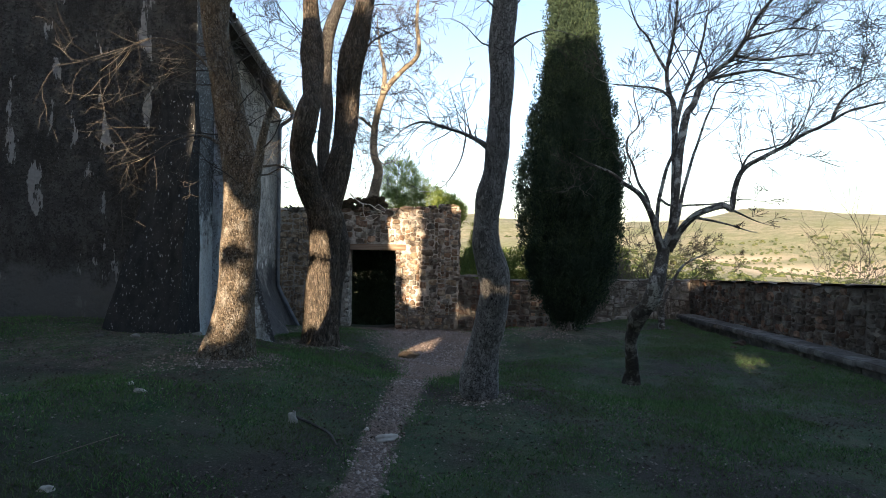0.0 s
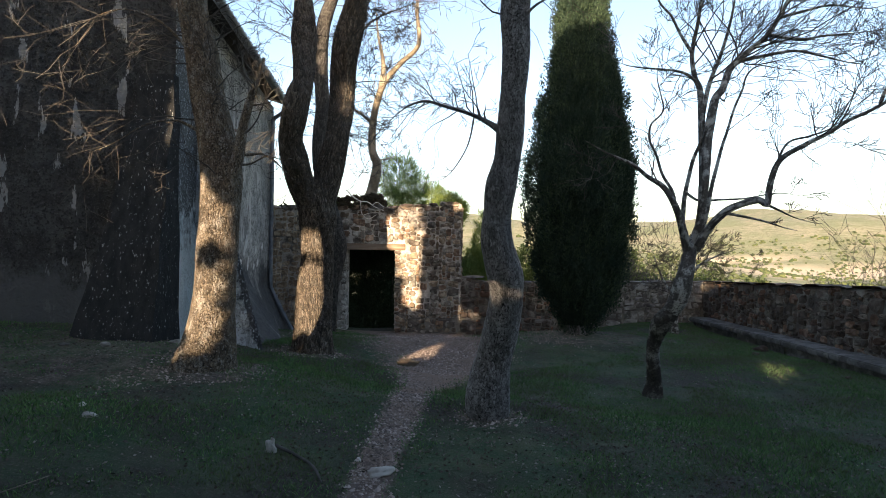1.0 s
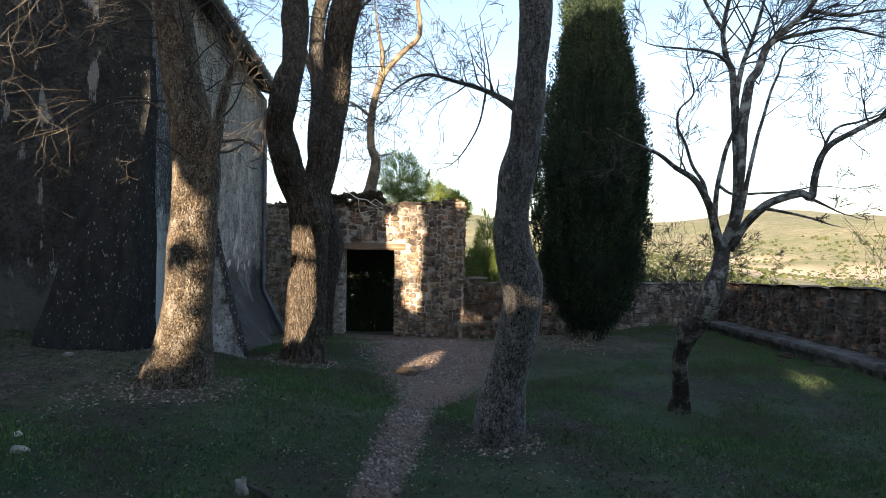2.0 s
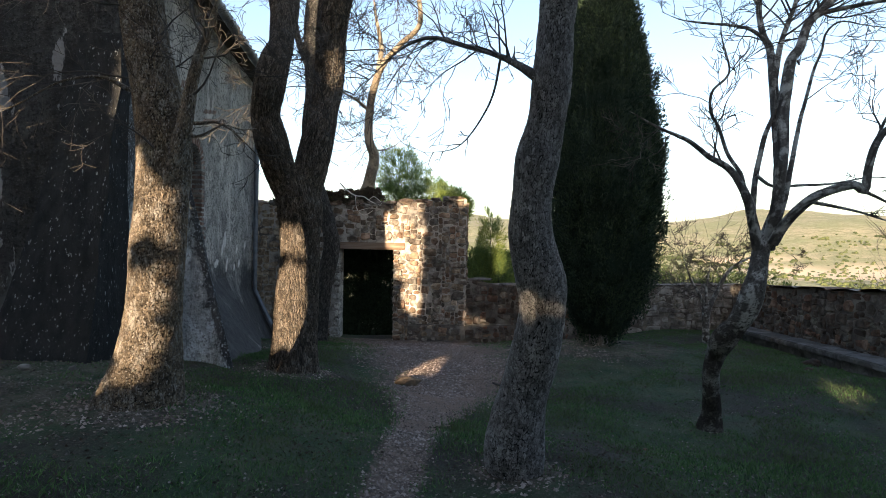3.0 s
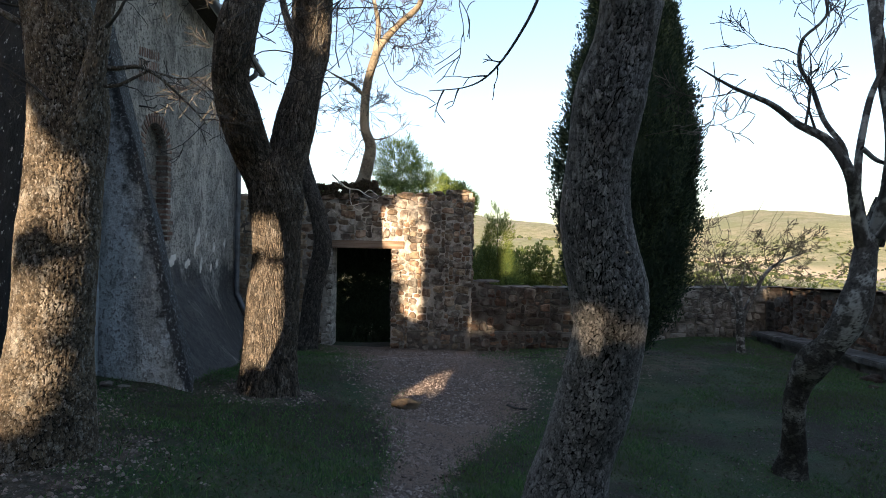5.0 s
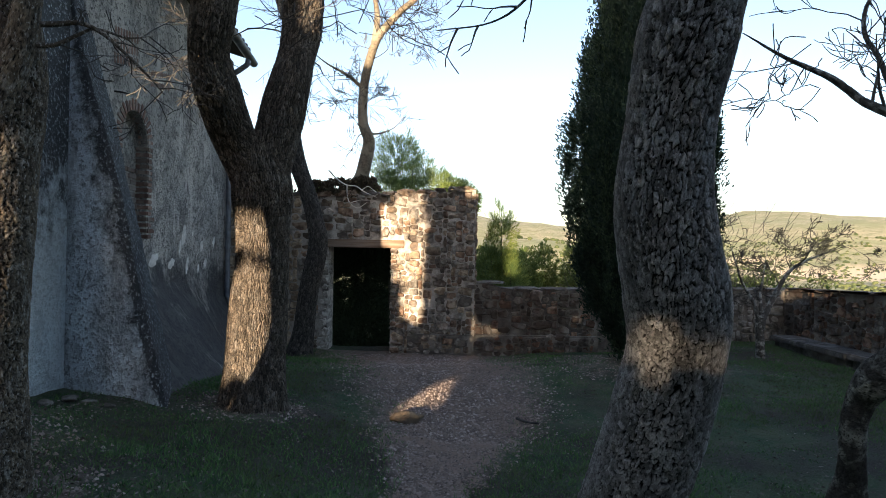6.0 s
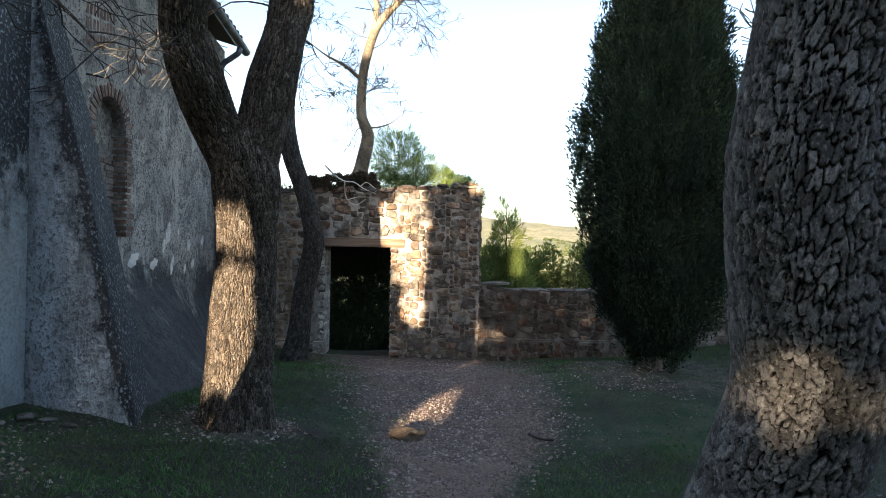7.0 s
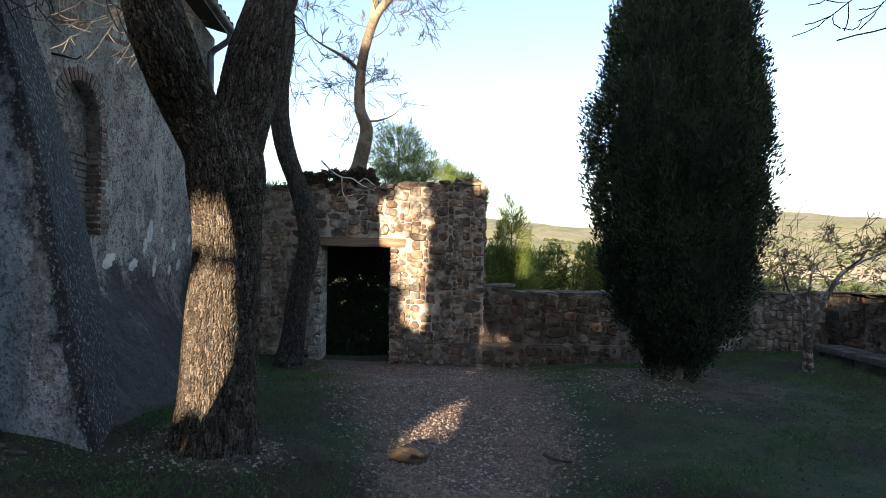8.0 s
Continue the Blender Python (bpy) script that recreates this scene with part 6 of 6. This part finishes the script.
for i in range(7):
    bare_bush("bare_sapling", 8.0 + 0.5 * rh.random(), 8.4 + i * 0.85 + rh.uniform(-0.2, 0.2), rh.uniform(2.4, 3.0), 2, "thin leafless sapling behind the parapet wall", 110 + i, 0.12, "saplings behind the parapet")
# weeds on top of the gate wall
rgw = np.random.default_rng(77)
tx = rgw.uniform(-3.7, -1.2, 14)[rgw.integers(0, 14, 520)] + rgw.normal(0, 0.05, 520)
c = np.stack([tx, rgw.uniform(14.95, 15.3, 520), np.full(520, 3.05)], 1)
v, f = leaves(c, rgw.normal(0, 0.5, (520, 3)) + np.array([0, 0, 1.0]), 0.20, 0.010, rgw)
weeds = from_arrays("wall_grass", v, f, PINE)
tagged(weeds, "tufts of grass growing along the top of the gate wall", "grass", kind="stuff")

# low trees and scrub on the slopes across the valley
rgs = np.random.default_rng(5)
n = 15000
yy = 70 * (1900 / 70.0) ** rgs.random(n)
xx = yy * rgs.uniform(-0.35, 0.95, n)
zz = land(xx, yy)
sel = soft_noise(xx / 60, yy / 60, 3) + 0.5 * soft_noise(xx / 14, yy / 14, 5) > 0.62
xx, yy, zz = xx[sel], yy[sel], zz[sel]
ico = bmesh.new()
bmesh.ops.create_icosphere(ico, subdivisions=1, radius=1)
iv = np.array([q.co[:] for q in ico.verts])
itri = np.array([[q.index for q in fc.verts] for fc in ico.faces])
ico.free()
vs, fs = [], []
for i in range(len(xx)):
    s = rgs.uniform(0.6, 1.9) * (0.55 + yy[i] / 700)
    j = 1 + 0.35 * (soft_noise(iv[:, 0] * 2.5 + i, iv[:, 2] * 2.5 + iv[:, 1], i % 17) - 0.5) * 2
    vs.append(iv * (s * j)[:, None] * np.array([1.1, 1.1, 0.8]) + np.array([xx[i], yy[i], zz[i] + 0.4 * s]))
    fs.append(itri + i * len(iv))
scrub = from_arrays("scrub", np.vstack(vs), np.vstack(fs), SCRUB)
tagged(scrub, "scattered low trees and scrub on the sunny slopes", "scrub", kind="stuff")

# a bare vine over the gate wall, on a heap of dry ivy
vine = thing("bare_vine", (-2.1, 14.9, 3.1), "pale leafless vine stems hanging over the gate wall", "vine")
for rows in ([(-2.48, 14.66, 3.48, 0.0110), (-2.32, 14.69, 3.32, 0.0098), (-2.14, 14.66, 3.21, 0.0086), (-1.96, 14.69, 3.19, 0.0074), (-1.81, 14.66, 3.09, 0.0062), (-1.58, 14.69, 2.99, 0.0050)],
             [(-2.13, 14.66, 3.20, 0.0090), (-2.13, 14.69, 3.03, 0.0080), (-2.07, 14.66, 2.87, 0.0070), (-1.93, 14.69, 2.79, 0.0060), (-1.75, 14.66, 2.89, 0.0050)],
             [(-2.06, 14.66, 2.88, 0.0070), (-1.94, 14.69, 2.92, 0.0055), (-1.82, 14.66, 2.95, 0.0040)],
             [(-1.85, 14.66, 3.12, 0.0060), (-1.74, 14.69, 3.19, 0.0050), (-1.58, 14.66, 3.08, 0.0040)],
             [(-1.67, 14.66, 3.03, 0.0050), (-1.62, 14.69, 3.01, 0.0040), (-1.56, 14.66, 3.05, 0.0030)]):
    v, f = tube([(x, y - 0.07, z, 1.4 * r) for x, y, z, r in rows], 7, 40)
    from_arrays("stem", v, f, VINE, vine, smooth=True)
bush("ivy_heap", [(-2.80, 15.15, 3.13, 0.36, 0.20), (-2.25, 15.12, 3.15, 0.42, 0.23), (-1.84, 15.12, 3.15, 0.26, 0.28)], 900, 0.045, 0.03, IVY, "heap of dry dark ivy on top of the gate wall", 75, 0.3, 6, stemmed=None)
# unseen leaf screen added behind the viewpoint, cut to shape the low sunlight
# where the light lands: depth, across from and to, height from and to
GAPS = [(14.83, -1.58, -1.06, 2.08, 2.85), (14.83, -1.34, -0.66, 1.98, 3.33), (14.83, -1.27, -0.67, 1.35, 2.10), (14.83, -1.12, -0.69, 0.62, 1.35), (14.83, -0.97, -0.88, 0.10, 0.62),
        (8.8, -2.22, -1.6, 1.96, 2.36), (8.8, -2.22, -1.6, 0.84, 1.87), (6.15, -2.5, -2.04, 2.09, 2.65), (6.15, -2.5, -2.11, 1.04, 1.97), (8.5, -2.13, -1.8, 0.63, 0.79),
        (14.83, 0.02, 0.36, 3.03, 3.43), (13.4, -0.25, 0.0, 0.08, 0.30), (14.85, 0.24, 0.79, 0.38, 0.56), (11.1, -0.36, -0.05, 0.14, 0.39), (9.55, -0.80, -0.42, 0.34, 0.46), (8.65, -0.75, -0.41, 0.39, 0.47),
        (5.45, 0.22, 0.60, 1.67, 1.89), (9.4, 4.5, 5.0, 0.26, 0.50), (14.85, 6.1, 6.56, 1.18, 1.43), (16.6, 1.1, 1.4, 1.48, 2.48), (15.5, -1.34, -0.8, 3.37, 4.67)]
rgg = np.random.default_rng(8)
n = 230000
gxx, gyy = rgg.uniform(-16, 16, n), rgg.uniform(-4.6, -2.9, n)
gzz = rgg.random(n) ** 1.15 * 19.0
gu, gv = gxx - SUN_SLOPE * gyy, gzz + SUN_DROP * gyy
skyline = np.interp(gu, [-30, -6.85, -6.8, -5.85, -5.3, -5.0, -3.2, -1.9, -0.8, 0.7, 3.2, 6, 30], [18.0, 14, 8.4, 8.2, 8.2, 7.2, 6.8, 7.8, 8.2, 8.2, 8.0, 5.0, 3.0]) + 0.4 * (soft_noise(gu * 1.5, gu * 0, 2) - 0.5)
ok = gv < skyline
for depth, a, b, c_, d in GAPS:
    a, b, c_, d = a - SUN_SLOPE * depth, b - SUN_SLOPE * depth, c_ + SUN_DROP * depth, d + SUN_DROP * depth
    edge = 0.05 if c_ > 3.9 else 0.03
    inside = (gu > a - edge) & (gu < b + edge) & (gv > c_ - edge) & (gv < d + edge)
    ok &= ~inside
c = np.stack([gxx, gyy, gzz], 1)[ok]
# small leaves added across some of the gaps to dim their light
dim = [(14.83, -1.34, -0.66, 2.78, 3.33, 0.8), (14.83, -1.04, -0.66, 2.1, 2.78, 0.3), (16.6, 1.1, 1.4, 1.48, 2.48, 0.3), (5.45, 0.2, 0.62, 1.62, 1.94, 1.0), (6.15, -2.52, -2.0, 1.0, 2.67, 0.4),
       (11.5, -0.8, 0.0, 0.0, 0.6, 0.4), (14.85, 0.2, 0.8, 0.35, 0.6, 1.2), (8.5, -2.15, -1.8, 0.62, 0.8, 0.3), (9.4, 4.5, 5.0, 0.24, 0.52, 0.4)]
fines = []
for depth, a, b, c_, d, f_ in dim:
    a, b, c_, d = a - SUN_SLOPE * depth, b - SUN_SLOPE * depth, c_ + SUN_DROP * depth, d + SUN_DROP * depth
    m = int(f_ * (b - a) * (d - c_) / 0.0008)
    fy = rgg.uniform(-4.6, -2.9, m)
    fines.append(np.stack([rgg.uniform(a, b, m) + SUN_SLOPE * fy, fy, rgg.uniform(c_, d, m) - SUN_DROP * fy], 1))
fines = np.vstack(fines)
w = rgg.normal(size=c.shape)
v2, f2 = leaves(fines, rgg.normal(size=fines.shape), 0.06, 0.05, rgg)
v, f = leaves(c - w / np.linalg.norm(w, axis=1)[:, None] * 0.15, w, 0.32, 0.30, rgg)
v, f = join([(v, f), (v2, f2)])
grove = from_arrays("leaf_screen", v, f, SCREEN_LEAF)
tagged(grove, "unseen leaf screen added to shade the garden and let sunbeams through", "grove", kind="stuff")

# ---- lawn, litter, path ----
rgl = np.random.default_rng(12)
n = 430000
x, y = rgl.uniform(-7, 6, n), 1.2 + 13.6 * rgl.random(n) ** 1.15
tuft = soft_noise(x * 2.2, y * 2.2, 1) + 0.6 * soft_noise(x * 7, y * 7, 2) + 0.9 * (soft_noise(x * 0.8, y * 0.8, 9) - 0.5)
for a, b, r in ((-3.6, 6.6, 1.7), (-2.2, 5.5, 0.7), (-4.6, 5.0, 1.0), (0.5, 5.2, 0.6), (2.6, 11.9, 1.5)):
    tuft = tuft - 0.7 * np.exp(-((x - a) ** 2 + (y - b) ** 2) / r ** 2)
keep = (rgl.random(n) > bareness(x, y) * 1.2) & (tuft + rgl.normal(0, 0.12, n) > 0.42) & ~((y > 7.9) & (x < -3.4)) & (x < 5.7)
x, y, tuft = x[keep], y[keep], tuft[keep]
c = np.stack([x, y, land(x, y) - 0.004], 1)
v, f = leaves(c, rgl.normal(0, 0.55, c.shape) * np.array([1, 1, 0.3]) + np.array([0, 0, 0.8]), 0.02 + 0.045 * np.clip(tuft - 0.4, 0, 1), 0.006, rgl)
grass = from_arrays("grass", v, f, GRASS)
tagged(grass, "short uneven dark green lawn grass", "grass", kind="stuff")


def scatter(n, weight, seed, x0=-7, x1=5.6, y0=1.5, y1=14.6):
    g = np.random.default_rng(seed)
    x, y = g.uniform(x0, x1, n), g.uniform(y0, y1, n)
    k = (g.random(n) < weight(x, y)) & ~((y > 7.8) & (x < -3.3))
    return x[k], y[k], land(x[k], y[k]), g


def litter_weight(x, y):
    w = 0.2 + 0.5 * soft_noise(x * 0.9, y * 0.9, 6)
    for a, b, r in ((-2.3, 6.0, 1.0), (0.4, 5.4, 1.6), (1.6, 5.2, 1.5), (-4.2, 7.4, 2.2), (2.6, 12.0, 1.8), (-2, 8.8, 1.0)):
        w = w + 0.7 * np.exp(-((x - a) ** 2 + (y - b) ** 2) / r ** 2)
    return np.clip(w * 0.6, 0, 1) * np.clip(1.1 - bareness(x, y) * np.where(y > 8, 0.9, 0.0), 0, 1)


x, y, z, g = scatter(105000, litter_weight, 14)
c = np.stack([x, y, z + 0.006], 1)
w = g.normal(size=c.shape) * np.array([1, 1, 0.22])
v, f = leaves(c, w, 0.026, 0.015, g)
litter = from_arrays("leaf_litter", v, f, LITTER)
tagged(litter, "fallen brown oak leaves scattered on the ground", "leaves", kind="stuff")

x, y, z, g = scatter(150000, lambda x, y: np.clip(1.4 * bareness(x, y) - 0.2, 0, 1) * np.interp(y, [2, 5, 9, 14], [1, 1, 0.8, 0.35]), 15, -3, 2.5, 2.5)
oct_v = np.array([(1, 0, 0), (0, 1, 0), (-1, 0, 0), (0, -1, 0), (0, 0, 0.8), (0, 0, -0.8)], float)
oct_f = np.array([(0, 1, 4), (1, 2, 4), (2, 3, 4), (3, 0, 4), (1, 0, 5), (2, 1, 5), (3, 2, 5), (0, 3, 5)])
s = 0.005 + 0.016 * g.random(len(x)) ** 3
v = np.stack([x, y, z], 1)[:, None, :] + oct_v[None] * s[:, None, None] * g.uniform(0.6, 1.3, (len(x), 6, 1))
pebbles = from_arrays("gravel", v.reshape(-1, 3), (oct_f[None] + 6 * np.arange(len(x))[:, None, None]).reshape(-1, 3), PEBBLE)
tagged(pebbles, "loose gravel and small stones on the path", "gravel", kind="stuff")

# ---- loose stones and sticks on the ground ----
def field_stone(x, y, w, d, h, mt, label, k, name="stone", turn=0.0, category="stone"):
    rg = random.Random(k)
    bm = bmesh.new()
    bmesh.ops.create_icosphere(bm, subdivisions=3, radius=0.5)
    for v in bm.verts:
        n = 0.75 + 0.5 * noise.noise(v.co * 2.2 + Vector((k, 0, 0))) + 0.12 * noise.noise(v.co * 7 + Vector((k, 3, 0)))
        v.co = Vector((v.co.x * w * n * 1.3, v.co.y * d * n * 1.3, max(v.co.z * n * 1.3, -0.3) * h))
    me = bpy.data.meshes.new(name)
    bm.to_mesh(me)
    bm.free()
    ob = link_mesh(name, me, mt, smooth=True)
    ob.matrix_basis = Matrix.Translation((x, y, ground_at(x, y) + h * 0.22)) @ Matrix.Rotation(turn, 4, "Z")
    return tagged(ob, label, category)


field_stone(-0.453, 4.38, 0.17, 0.11, 0.06, SILL, "flat pale stone set in the earth path", 1, turn=0.3)
field_stone(-0.62, 4.56, 0.04, 0.04, 0.03, SILL, "small whitish stone beside the path", 2)
field_stone(-1.19, 4.56, 0.07, 0.05, 0.13, STONE, "small upright pale stone in the grass", 3)
field_stone(-0.62, 9.55, 0.30, 0.18, 0.13, SOIL, "low brown lump of earth and stone at the path's edge", 4)
field_stone(-2.06, 3.06, 0.075, 0.05, 0.035, SILL, "small white stone lying in the grass", 5)
field_stone(-2.33, 4.47, 0.09, 0.05, 0.04, STONE_PALE, "small pale stone near the oak", 6)
field_stone(-2.55, 4.75, 0.06, 0.05, 0.035, STONE_PALE, "small pale stone near the oak", 7)
for i, (x, y, s) in enumerate(((-3.2, 8.35, 0.13), (-3.05, 8.38, 0.10), (-3.25, 8.15, 0.12), (-2.85, 8.3, 0.08), (-3.25, 7.6, 0.13), (-3.35, 7.05, 0.09), (-3.7, 6.95, 0.12), (-4.1, 6.9, 0.09))):
    tagged(field_stone(x, y, s, s * 0.7, s * 0.45, STONE_GREY, "loose rubble stone fallen at the foot of the buttress", 20 + i, turn=i), group="rubble at the buttress")
for i, (x, y, s) in enumerate(((5.2, 10.6, 0.12), (5.55, 11.1, 0.28), (5.35, 8.55, 0.10), (4.3, 9.2, 0.05), (2.9, 6.1, 0.05), (1.5, 6.8, 0.05))):
    tagged(field_stone(x, y, s, s * 0.7, s * 0.4, STONE_DARK, "weathered grey stone lying in the lawn", 40 + i, turn=i * 2), group="stones in the lawn")


def stick(pts, r, label, name="stick", mt=TWIG):
    rows = [(x, y, ground_at(x, y) + r + dz, r * f) for x, y, dz, f in pts]
    v, f = tube(rows, 7, 24)
    return tagged(from_arrays(name, v, f, mt, smooth=True), label, "stick")


stick([(0.50, 9.78, 0.01, 1), (0.60, 9.7, 0.0, 0.9), (0.70, 9.6, 0.01, 0.6)], 0.014, "short dark stick on the gravel")
stick([(-1.17, 4.60, 0.02, 1), (-0.99, 4.48, 0.0, 0.9), (-0.86, 4.34, 0.01, 0.8), (-0.77, 4.16, 0.0, 0.5)], 0.012, "bent fallen branch lying in the grass")
stick([(-2.27, 3.26, 0.04, 0.6), (-2.15, 3.47, 0.05, 1), (-2.02, 3.65, 0.05, 0.7)], 0.003, "thin pale straw lying in the grass", mt=STONE)
stick([(0.95, 12.3, 0.0, 1), (1.25, 12.1, 0.02, 0.7)], 0.008, "thin twig lying on the lawn")
